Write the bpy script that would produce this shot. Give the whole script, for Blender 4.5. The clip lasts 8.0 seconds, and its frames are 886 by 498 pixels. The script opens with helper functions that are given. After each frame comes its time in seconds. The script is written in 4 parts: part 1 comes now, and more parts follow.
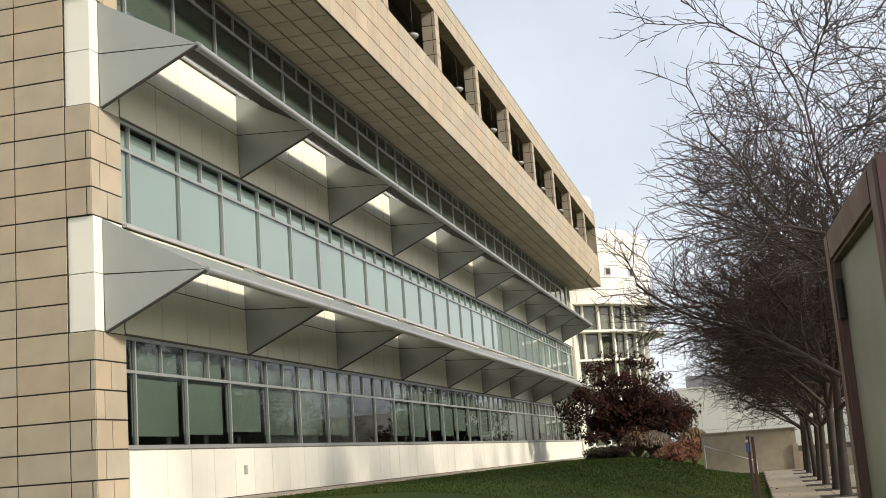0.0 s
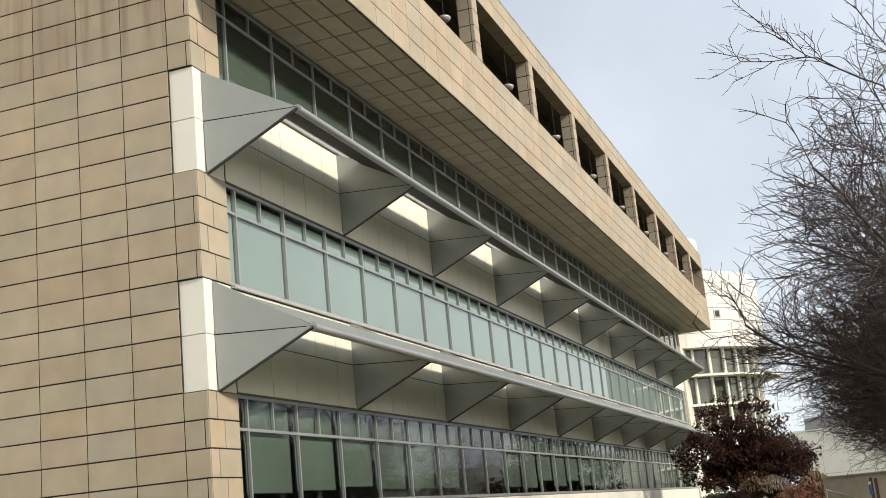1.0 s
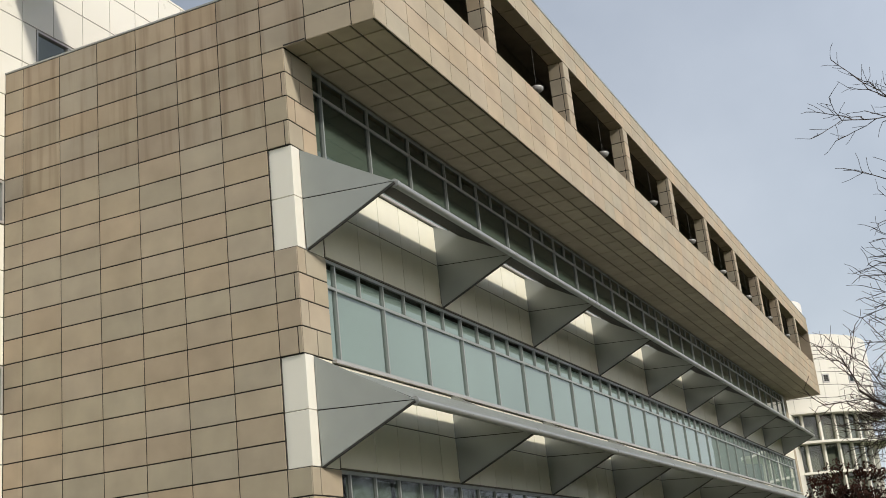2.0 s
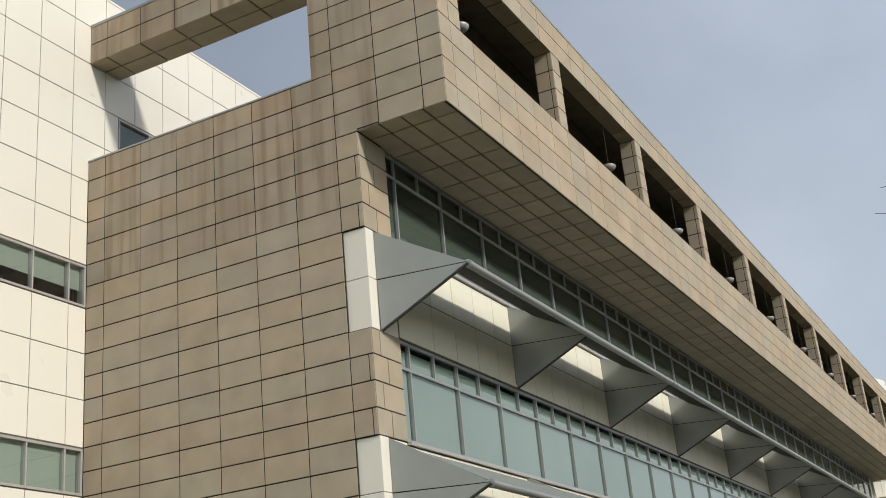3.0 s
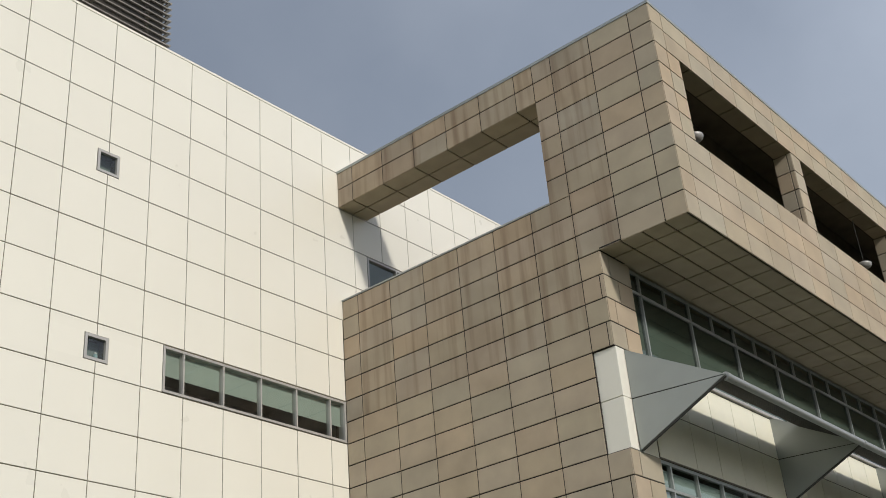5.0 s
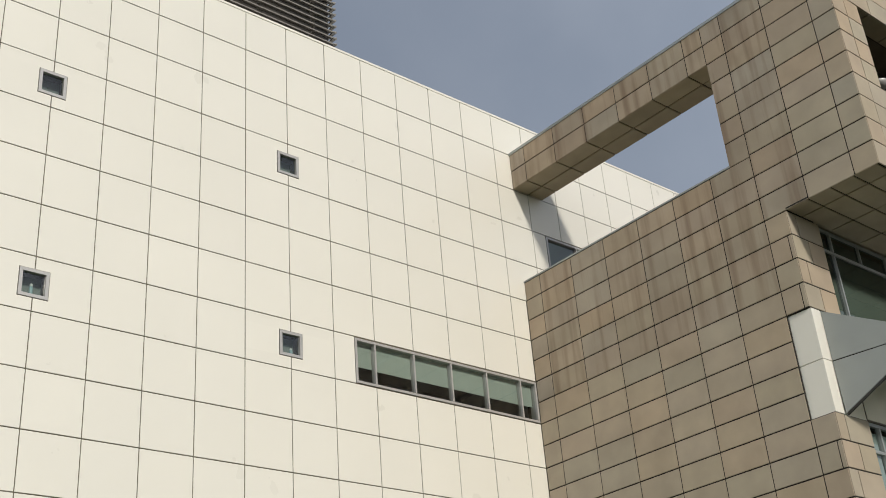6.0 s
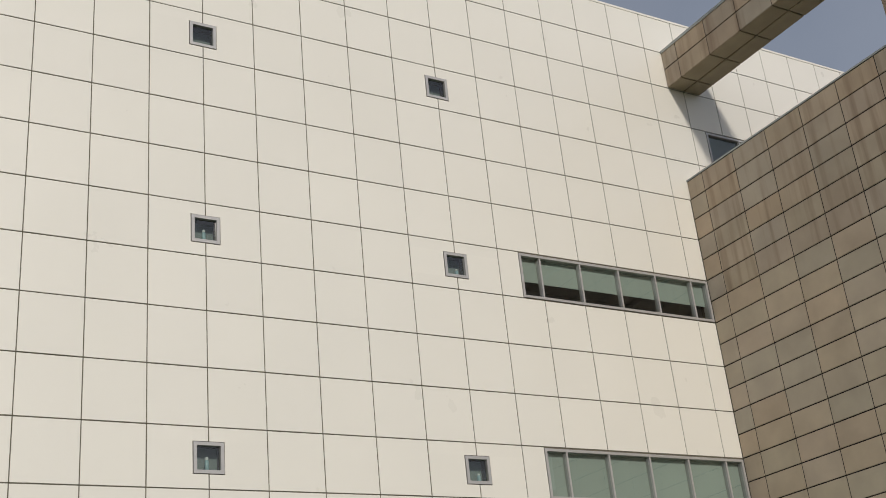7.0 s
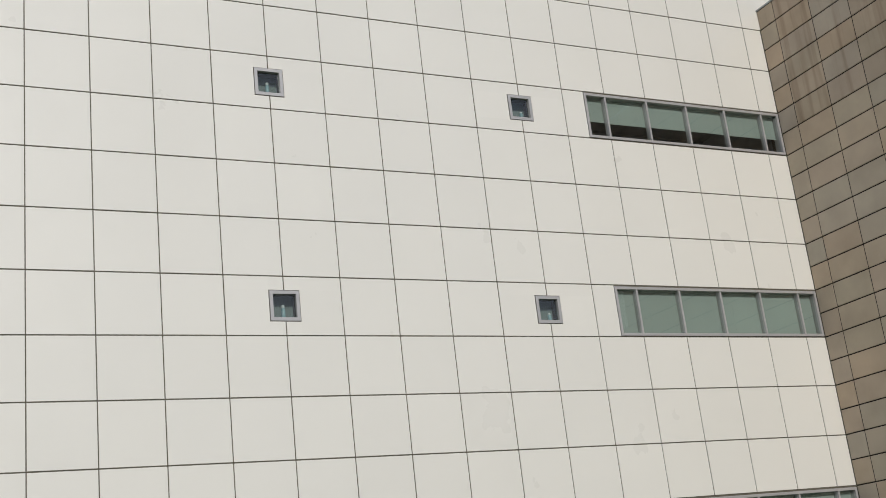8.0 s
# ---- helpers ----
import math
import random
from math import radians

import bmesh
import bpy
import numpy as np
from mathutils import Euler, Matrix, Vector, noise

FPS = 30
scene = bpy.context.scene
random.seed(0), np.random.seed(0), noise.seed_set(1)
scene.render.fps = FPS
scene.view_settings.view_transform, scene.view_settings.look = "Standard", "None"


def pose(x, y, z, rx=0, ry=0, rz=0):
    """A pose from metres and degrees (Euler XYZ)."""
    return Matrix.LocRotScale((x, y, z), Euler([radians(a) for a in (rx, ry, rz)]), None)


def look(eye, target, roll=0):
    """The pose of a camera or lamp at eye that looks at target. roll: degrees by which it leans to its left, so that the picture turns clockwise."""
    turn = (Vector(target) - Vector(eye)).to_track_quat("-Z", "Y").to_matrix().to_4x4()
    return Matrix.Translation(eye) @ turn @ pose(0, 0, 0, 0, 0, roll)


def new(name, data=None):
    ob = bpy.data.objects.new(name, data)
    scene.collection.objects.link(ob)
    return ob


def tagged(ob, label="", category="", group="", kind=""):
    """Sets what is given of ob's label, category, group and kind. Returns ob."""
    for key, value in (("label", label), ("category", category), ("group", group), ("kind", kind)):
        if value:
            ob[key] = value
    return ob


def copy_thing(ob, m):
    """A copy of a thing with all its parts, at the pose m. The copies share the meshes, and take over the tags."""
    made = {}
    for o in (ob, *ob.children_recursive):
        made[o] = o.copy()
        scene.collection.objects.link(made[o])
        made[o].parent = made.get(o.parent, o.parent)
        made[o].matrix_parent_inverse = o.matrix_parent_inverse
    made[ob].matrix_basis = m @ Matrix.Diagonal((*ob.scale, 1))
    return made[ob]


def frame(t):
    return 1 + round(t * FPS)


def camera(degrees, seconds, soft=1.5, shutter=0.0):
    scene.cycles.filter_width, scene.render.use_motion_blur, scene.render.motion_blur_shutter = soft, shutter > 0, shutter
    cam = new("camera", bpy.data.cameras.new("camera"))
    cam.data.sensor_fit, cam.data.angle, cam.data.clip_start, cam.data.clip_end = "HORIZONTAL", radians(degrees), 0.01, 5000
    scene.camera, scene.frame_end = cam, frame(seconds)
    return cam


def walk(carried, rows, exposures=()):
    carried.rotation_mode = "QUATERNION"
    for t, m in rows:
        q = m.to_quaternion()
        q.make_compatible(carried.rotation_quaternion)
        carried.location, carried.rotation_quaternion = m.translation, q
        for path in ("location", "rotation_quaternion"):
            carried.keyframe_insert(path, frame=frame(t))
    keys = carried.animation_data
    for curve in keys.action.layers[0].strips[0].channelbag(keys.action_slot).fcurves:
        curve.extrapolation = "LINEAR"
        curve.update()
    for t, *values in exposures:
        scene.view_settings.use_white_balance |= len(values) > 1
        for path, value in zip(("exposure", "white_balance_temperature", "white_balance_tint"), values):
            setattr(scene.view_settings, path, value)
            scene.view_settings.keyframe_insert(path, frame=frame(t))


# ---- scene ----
cam = camera(41.1, 8.0, soft=0.9)
PATH = [
    (0, (11.193, -19.004, 0.422), (10.726, -17.092, 0.774), -4.3),
    (0.5, (11.229, -19.066, 0.41), (10.69, -17.182, 0.81), -5.0),
    (1, (11.264, -19.095, 0.382), (10.641, -17.249, 0.833), -5.7),
    (1.5, (11.222, -19.027, 0.404), (10.519, -17.226, 0.917), -6.1),
    (3, (11.155, -19.028, 0.457), (10.326, -17.356, 1.176), -5.6),
    (3.5, (11.206, -19.006, 0.439), (10.314, -17.401, 1.231), -5.4),
    (4, (11.187, -18.969, 0.45), (10.256, -17.432, 1.33), -4.9),
    (5.5, (10.943, -19.198, 0.512), (9.739, -17.907, 1.452), -5.0),
    (6, (10.91, -19.169, 0.503), (9.595, -17.984, 1.435), -4.9),
    (6.5, (11.05, -19.063, 0.53), (9.616, -17.992, 1.423), -5.3),
    (7, (11.201, -18.989, 0.512), (9.659, -18.016, 1.334), -6.0),
    (7.5, (11.31, -18.914, 0.454), (9.673, -18.017, 1.172), -6.6),
    (8, (11.317, -18.902, 0.405), (9.625, -18.017, 1.001), -6.6),
]
LIGHT = [(0.0, 0.26, 7000, 10), (0.5, 0.25, 6950, 10), (1.0, 0.2, 6900, 9), (1.5, -0.12, 6800, 9), (3.0, -0.3, 6600, 9), (3.5, -0.52, 6550, 9), (4.0, -0.58, 6550, 9), (5.5, -0.42, 6500, 9),
         (6.0, -0.48, 6550, 9), (6.5, -0.52, 6600, 9), (7.0, -0.74, 6500, 12), (7.4, -0.88, 6200, 11), (8.0, -0.72, 6100, 12)]
walk(cam, [(t, look(eye, target, roll)) for t, eye, target, roll in PATH], LIGHT)

# ---- light ----
SUN = Vector((3.2, -0.75, 1.65)).normalized()
elev = math.asin(SUN.z)
azim = math.atan2(SUN.x, SUN.y)
world = bpy.data.worlds.new("sky")
world.use_nodes = True
scene.world = world
wn = world.node_tree
sky = wn.nodes.new("ShaderNodeTexSky")
sky.sky_type = "NISHITA"
sky.sun_disc = False
sky.sun_elevation, sky.sun_rotation = elev, azim
sky.air_density, sky.dust_density, sky.ozone_density = 1.0, 3.5, 1.2
wn.nodes["Background"].inputs["Strength"].default_value = 0.12
# a thin, even veil of high cloud over the blue
veil = wn.nodes.new("ShaderNodeTexNoise")
veil.inputs["Scale"].default_value, veil.inputs["Detail"].default_value = 2.6, 7
coord = wn.nodes.new("ShaderNodeTexCoord")
wn.links.new(coord.outputs["Generated"], veil.inputs["Vector"])
ramp = wn.nodes.new("ShaderNodeMapRange")
ramp.inputs["From Min"].default_value, ramp.inputs["From Max"].default_value = 0.3, 0.7
ramp.inputs["To Min"].default_value, ramp.inputs["To Max"].default_value = 0.55, 0.97
wn.links.new(veil.outputs["Fac"], ramp.inputs["Value"])
cover = wn.nodes.new("ShaderNodeMix")
cover.data_type = "RGBA"
wn.links.new(ramp.outputs["Result"], cover.inputs["Factor"])
wn.links.new(sky.outputs["Color"], cover.inputs["A"])
# the veil thickens and brightens towards the horizon
axis = wn.nodes.new("ShaderNodeSeparateXYZ")
wn.links.new(coord.outputs["Generated"], axis.inputs["Vector"])
rise = wn.nodes.new("ShaderNodeMapRange")
rise.interpolation_type = "SMOOTHSTEP"
rise.inputs["From Min"].default_value, rise.inputs["From Max"].default_value = 0.0, 0.62
rise.inputs["To Min"].default_value, rise.inputs["To Max"].default_value = 0.0, 1.0
wn.links.new(axis.outputs["Z"], rise.inputs["Value"])
band = wn.nodes.new("ShaderNodeMix")
band.data_type = "RGBA"
wn.links.new(rise.outputs["Result"], band.inputs["Factor"])
band.inputs["A"].default_value, band.inputs["B"].default_value = (3.8, 4.2, 4.75, 1), (2.75, 3.1, 3.75, 1)
# and towards the sun
ahead = wn.nodes.new("ShaderNodeVectorMath")
ahead.operation = "DOT_PRODUCT"
wn.links.new(coord.outputs["Generated"], ahead.inputs[0])
ahead.inputs[1].default_value = (SUN.x, SUN.y, 0)
glow = wn.nodes.new("ShaderNodeMapRange")
glow.inputs["From Min"].default_value, glow.inputs["From Max"].default_value = -0.65, -0.15
glow.inputs["To Min"].default_value, glow.inputs["To Max"].default_value = 1.25, 2.15
wn.links.new(ahead.outputs["Value"], glow.inputs["Value"])
lit = wn.nodes.new("ShaderNodeVectorMath")
lit.operation = "SCALE"
wn.links.new(band.outputs["Result"], lit.inputs[0])
wn.links.new(glow.outputs["Result"], lit.inputs["Scale"])
wn.links.new(lit.outputs[0], cover.inputs["B"])
wn.links.new(cover.outputs["Result"], wn.nodes["Background"].inputs["Color"])
sun = new("sun", bpy.data.lights.new("sun", "SUN"))
sun.data.energy, sun.data.angle, sun.data.color = 3.2, radians(4.0), (1.0, 0.95, 0.86)
sun.matrix_world = look(SUN * 100, (0, 0, 0))

# ---- measures: the building stands on one grid ----
C = 0.5335            # a stone course
M = 2 * C             # a panel
BAY = 6.43            # bay of the long facade
PANE = BAY / 3
YM = 1.53             # first mullion of the long facade
END = 62.3            # far end of the long facade
XW = -14 * C          # plane of the white wall
XO = 4 * C            # plane of the overhanging storey


# ---- materials ----
def material(name, base, rough=0.6, metal=0.0, vary=0.06, noise_size=3.0, stain=0.1, stain_size=0.5, bump=0.0, bump_size=60.0, island=0.0, dirt=(0.25, 0.2, 0.15), streak=0.0, spec=0.5, other=None):
    m = bpy.data.materials.new(name)
    m.use_nodes = True
    n, l = m.node_tree.nodes, m.node_tree.links
    b = n["Principled BSDF"]
    b.inputs["Roughness"].default_value, b.inputs["Metallic"].default_value = rough, metal
    b.inputs["Specular IOR Level"].default_value = spec
    geo = n.new("ShaderNodeNewGeometry")
    pos = geo.outputs["Position"]

    def mul(a, v):
        k = n.new("ShaderNodeVectorMath"); k.operation = "MULTIPLY"
        l.new(a, k.inputs[0]); k.inputs[1].default_value = v
        return k.outputs[0]

    def fac(scale, lo, hi, vec=pos, detail=5):
        t = n.new("ShaderNodeTexNoise"); t.inputs["Scale"].default_value = scale; t.inputs["Detail"].default_value = detail
        l.new(vec, t.inputs["Vector"])
        r = n.new("ShaderNodeMapRange"); r.inputs["From Min"].default_value, r.inputs["From Max"].default_value = 0.3, 0.7
        r.inputs["To Min"].default_value, r.inputs["To Max"].default_value = lo, hi
        l.new(t.outputs["Fac"], r.inputs["Value"])
        return r.outputs["Result"]

    def scale_col(col, f):
        k = n.new("ShaderNodeVectorMath"); k.operation = "SCALE"
        l.new(col, k.inputs[0]); l.new(f, k.inputs["Scale"])
        return k.outputs[0]
    rgb = n.new("ShaderNodeRGB"); rgb.outputs[0].default_value = (*base, 1)
    col = rgb.outputs[0]
    if other:
        pick = n.new("ShaderNodeObjectInfo")
        wide = n.new("ShaderNodeMath"); wide.operation = "MULTIPLY"; wide.inputs[1].default_value = 7.31
        l.new(pick.outputs["Random"], wide.inputs[0])
        part_of = n.new("ShaderNodeMath"); part_of.operation = "ADD"
        l.new(wide.outputs[0], part_of.inputs[0]); l.new(geo.outputs["Random Per Island"], part_of.inputs[1])
        wrap = n.new("ShaderNodeMath"); wrap.operation = "FRACT"; l.new(part_of.outputs[0], wrap.inputs[0])
        two = n.new("ShaderNodeMix"); two.data_type = "RGBA"
        l.new(wrap.outputs[0], two.inputs["Factor"]); l.new(col, two.inputs["A"]); two.inputs["B"].default_value = (*other, 1)
        col = two.outputs["Result"]
    col = scale_col(col, fac(noise_size, 1 - vary, 1 + vary))
    if island:
        info = n.new("ShaderNodeObjectInfo")
        add = n.new("ShaderNodeMath"); add.operation = "ADD"
        l.new(info.outputs["Random"], add.inputs[0]); l.new(geo.outputs["Random Per Island"], add.inputs[1])
        fr = n.new("ShaderNodeMath"); fr.operation = "FRACT"; l.new(add.outputs[0], fr.inputs[0])
        r = n.new("ShaderNodeMapRange"); r.inputs["To Min"].default_value, r.inputs["To Max"].default_value = 1 - island, 1 + island
        l.new(fr.outputs[0], r.inputs["Value"])
        col = scale_col(col, r.outputs["Result"])
        hue = n.new("ShaderNodeHueSaturation")
        rs = n.new("ShaderNodeMapRange"); rs.inputs["To Min"].default_value, rs.inputs["To Max"].default_value = 1 + 1.5 * island, 1 - 1.5 * island
        l.new(info.outputs["Random"], rs.inputs["Value"]); l.new(rs.outputs["Result"], hue.inputs["Saturation"])
        l.new(col, hue.inputs["Color"]); col = hue.outputs["Color"]

    def mix_dirt(col, f):
        x = n.new("ShaderNodeMix"); x.data_type = "RGBA"
        l.new(f, x.inputs["Factor"]); l.new(col, x.inputs["A"]); x.inputs["B"].default_value = (*dirt, 1)
        return x.outputs["Result"]
    if stain:
        col = mix_dirt(col, fac(stain_size, -stain * 0.6, stain))
    if streak:
        col = mix_dirt(col, fac(1.0, -streak, streak, mul(pos, (3.6, 3.6, 0.22))))
    l.new(col, b.inputs["Base Color"])
    l.new(fac(noise_size * 2, max(0, rough - 0.08), min(1, rough + 0.08)), b.inputs["Roughness"])
    if bump:
        t = n.new("ShaderNodeTexNoise"); t.inputs["Scale"].default_value = bump_size; t.inputs["Detail"].default_value = 6
        l.new(pos, t.inputs["Vector"])
        k = n.new("ShaderNodeBump"); k.inputs["Strength"].default_value = bump; k.inputs["Distance"].default_value = 0.02
        l.new(t.outputs["Fac"], k.inputs["Height"]); l.new(k.outputs[0], b.inputs["Normal"])
    return m


def glass_material(name, tint, gloss=1.0):
    m = bpy.data.materials.new(name)
    m.use_nodes = True
    n, l = m.node_tree.nodes, m.node_tree.links
    n.remove(n["Principled BSDF"])
    tr = n.new("ShaderNodeBsdfTransparent"); tr.inputs["Color"].default_value = (*tint, 1)
    gl = n.new("ShaderNodeBsdfGlossy"); gl.inputs["Roughness"].default_value = 0.015; gl.inputs["Color"].default_value = (gloss, gloss, gloss, 1)
    fr = n.new("ShaderNodeFresnel"); fr.inputs["IOR"].default_value = 1.75
    mx = n.new("ShaderNodeMixShader")
    t = n.new("ShaderNodeTexNoise"); t.inputs["Scale"].default_value = 0.6
    geo = n.new("ShaderNodeNewGeometry"); l.new(geo.outputs["Position"], t.inputs["Vector"])
    k = n.new("ShaderNodeBump"); k.inputs["Strength"].default_value = 0.03; k.inputs["Distance"].default_value = 0.05
    l.new(t.outputs["Fac"], k.inputs["Height"]); l.new(k.outputs[0], gl.inputs["Normal"])
    l.new(fr.outputs[0], mx.inputs[0]); l.new(tr.outputs[0], mx.inputs[1]); l.new(gl.outputs[0], mx.inputs[2])
    l.new(mx.outputs[0], n["Material Output"].inputs["Surface"])
    return m


STONE = material("sandstone", (0.443, 0.352, 0.256), 0.75, other=(0.408, 0.358, 0.274), vary=0.09, noise_size=1.6, stain=0.15, stain_size=0.35, bump=0.12, island=0.055, dirt=(0.22, 0.16, 0.10), spec=0.3)
STONE_STAINED = material("sandstone_weathered", (0.412, 0.325, 0.236), 0.78, other=(0.382, 0.328, 0.250), vary=0.1, noise_size=1.2, stain=0.28, stain_size=0.4, bump=0.12, island=0.07, dirt=(0.165, 0.105, 0.066), streak=0.56, spec=0.3)
JOINT = material("joint_shadow", (0.018, 0.015, 0.012), 0.9)
WHITE = material("white_enamel_panel", (0.80, 0.77, 0.69), 0.35, vary=0.012, noise_size=0.5, stain=0.012, stain_size=0.25, island=0.012, dirt=(0.55, 0.5, 0.42))
WHITE_JOINT = material("panel_joint", (0.12, 0.105, 0.078), 0.8)
CREAM = material("cream_enamel_panel", (0.84, 0.81, 0.67), 0.4, vary=0.02, stain=0.06, stain_size=0.4, island=0.015, dirt=(0.5, 0.45, 0.36))
CREAM_JOINT = material("cream_joint", (0.13, 0.115, 0.09), 0.8)
PLINTH = material("plinth_panel", (0.80, 0.775, 0.69), 0.45, vary=0.02, stain=0.1, stain_size=0.3, island=0.015, dirt=(0.5, 0.47, 0.42), streak=0.07)
GREY = material("grey_metal_plate", (0.345, 0.365, 0.35), 0.42, metal=0.25, vary=0.03, stain=0.06, dirt=(0.2, 0.19, 0.18))
TUBE = material("grey_tube", (0.35, 0.355, 0.345), 0.35, metal=0.4, vary=0.04, stain=0.12)
FRAME = material("grey_aluminium", (0.36, 0.38, 0.37), 0.4, metal=0.4, vary=0.03, stain=0.05)
FRAME_LIGHT = material("light_aluminium", (0.47, 0.455, 0.44), 0.4, metal=0.3, vary=0.03, stain=0.05)
LOUVER = material("dark_louver", (0.075, 0.073, 0.07), 0.75, vary=0.12, noise_size=6, spec=0.2)
SLAT = material("roof_louver_slat", (0.30, 0.28, 0.26), 0.5, metal=0.3, vary=0.05)
BLACK = material("black_void", (0.012, 0.012, 0.012), 0.8)
BLIND_AQUA = material("pale_blind", (0.315, 0.37, 0.355), 0.85, vary=0.03, noise_size=0.6, stain=0.05, island=0.03)
BLIND_GROUND = material("dull_sage_blind", (0.27, 0.315, 0.285), 0.85, vary=0.03, noise_size=0.6, stain=0.05, island=0.04)
BLIND = material("sage_blind", (0.375, 0.41, 0.375), 0.85, vary=0.03, noise_size=0.6, stain=0.05, island=0.03)
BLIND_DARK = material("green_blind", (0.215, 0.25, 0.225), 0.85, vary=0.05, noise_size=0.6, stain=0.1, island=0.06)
ROOM = material("dim_interior", (0.2, 0.22, 0.21), 0.85, vary=0.1)
ROOM_LIGHT = material("light_interior", (0.34, 0.36, 0.36), 0.85, vary=0.1)
# dark base colour stands in for the deep shade inside the loggia
LOGGIA_SHADE = material("loggia_shade_tone", (0.15, 0.125, 0.092), 0.7, vary=0.2)
GLASS = glass_material("tinted_glass", (0.66, 0.75, 0.72))
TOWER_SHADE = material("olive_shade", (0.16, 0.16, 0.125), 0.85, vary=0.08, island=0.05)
GLASS_DARK = glass_material("dark_tinted_glass", (0.38, 0.45, 0.415), 0.8)
CONCRETE = material("concrete", (0.40, 0.345, 0.265), 0.85, vary=0.1, stain=0.25, stain_size=0.5, bump=0.2, island=0.05)
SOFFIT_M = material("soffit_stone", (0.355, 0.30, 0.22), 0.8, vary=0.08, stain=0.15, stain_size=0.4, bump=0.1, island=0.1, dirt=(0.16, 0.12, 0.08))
LAWN = material("grass_soil", (0.041, 0.066, 0.012), 0.9, spec=0.1, vary=0.2, noise_size=8, stain=0.3, stain_size=0.8, bump=0.6, bump_size=25, dirt=(0.06, 0.065, 0.02))
BLADE = material("grass_blade", (0.046, 0.073, 0.013), 0.8, spec=0.1, vary=0.15, noise_size=2, island=0.12, dirt=(0.12, 0.11, 0.04), stain=0.2)
ASPHALT = material("asphalt", (0.05, 0.05, 0.05), 0.9, vary=0.2, stain=0.2, bump=0.3)
BARK = material("bark", (0.042, 0.033, 0.028), 0.9, vary=0.3, noise_size=6, stain=0.2, bump=0.6, bump_size=30)
TWIG = material("twig", (0.052, 0.035, 0.030), 0.85, vary=0.3, noise_size=3, island=0.25)
LEAF_RED = material("dark_red_leaf", (0.022, 0.011, 0.008), 0.75, spec=0.2, vary=0.4, noise_size=2, island=0.45, dirt=(0.05, 0.019, 0.012), stain=0.4, stain_size=1.0)
LEAF_RUST = material("rust_leaf", (0.13, 0.05, 0.028), 0.7, vary=0.4, noise_size=2, island=0.4, dirt=(0.25, 0.1, 0.05), stain=0.3)
LEAF_DARK = material("dark_evergreen", (0.03, 0.03, 0.016), 0.7, vary=0.4, island=0.4)
STRAW = material("dry_grass", (0.24, 0.185, 0.135), 0.8, vary=0.3, island=0.35)
BROWN = material("brown_painted_steel", (0.10, 0.045, 0.036), 0.45, vary=0.08, stain=0.2, dirt=(0.04, 0.025, 0.02))
SIGN_PANEL = material("cream_sign_panel", (0.17, 0.172, 0.14), 0.35, vary=0.05, noise_size=0.8, stain=0.2, stain_size=1.2, dirt=(0.25, 0.24, 0.18))
BLUE = material("blue_sign", (0.03, 0.12, 0.4), 0.4)
PAINT_WHITE = material("white_paint", (0.75, 0.75, 0.72), 0.4, vary=0.03)
RUBBER = material("black_rubber", (0.02, 0.02, 0.02), 0.8)
CAR = material("dark_car_paint", (0.02, 0.022, 0.028), 0.25, vary=0.02)
FAR_BRICK = material("far_brown_wall", (0.15, 0.135, 0.115), 0.85, vary=0.12, stain=0.2)
GREY_FAR = material("grey_far_wall", (0.3, 0.3, 0.31), 0.8, vary=0.05)


# ---- mesh helpers ----
def mesh(name, verts, faces, mat, smooth=False):
    me = bpy.data.meshes.new(name)
    me.from_pydata([tuple(v) for v in verts], [], faces)
    me.materials.append(mat)
    if smooth:
        me.polygons.foreach_set("use_smooth", [True] * len(me.polygons))
    me.update()
    return me


def box_data(boxes):
    v, f = [], []
    for a, b in boxes:
        k = len(v)
        v += [(x, y, z) for z in (a[2], b[2]) for y in (a[1], b[1]) for x in (a[0], b[0])]
        f += [[k + i for i in q] for q in ((0, 2, 3, 1), (4, 5, 7, 6), (0, 1, 5, 4), (2, 6, 7, 3), (0, 4, 6, 2), (1, 3, 7, 5))]
    return v, f


def pane_mesh(x, y0, y1, z0, z1, mat):
    """A sheet of glass facing +X."""
    return mesh("pane", [(x, y0, z0), (x, y1, z0), (x, y1, z1), (x, y0, z1)], [[0, 1, 2, 3]], mat)


def boxes(name, items, mat):
    return mesh(name, *box_data(items), mat)


def soft_box(name, a, b, mat, r=0.01, seg=2):
    bm = bmesh.new()
    bmesh.ops.create_cube(bm, size=1)
    for v in bm.verts:
        v.co = [a[i] + (v.co[i] + 0.5) * (b[i] - a[i]) for i in range(3)]
    bmesh.ops.bevel(bm, geom=bm.edges[:], offset=r, segments=seg, affect="EDGES")
    me = bpy.data.meshes.new(name)
    bm.to_mesh(me); bm.free()
    me.materials.append(mat)
    return me


def tube(name, points, radii, mat, sides=8):
    v, f = [], []
    pts = [Vector(p) for p in points]
    for i, p in enumerate(pts):
        d = (pts[min(i + 1, len(pts) - 1)] - pts[max(i - 1, 0)]).normalized()
        u = d.orthogonal().normalized(); w = d.cross(u)
        v += [p + radii[i] * (math.cos(2 * math.pi * k / sides) * u + math.sin(2 * math.pi * k / sides) * w) for k in range(sides)]
    for i in range(len(pts) - 1):
        f += [[i * sides + k, i * sides + (k + 1) % sides, (i + 1) * sides + (k + 1) % sides, (i + 1) * sides + k] for k in range(sides)]
    n = len(v)
    v += v[:sides] + v[-sides:]
    f += [[n + k for k in range(sides)][::-1], [n + sides + k for k in range(sides)]]
    me = mesh(name, v, f, mat, True)
    for p in me.polygons[-2:]:
        p.use_smooth = False
    return me


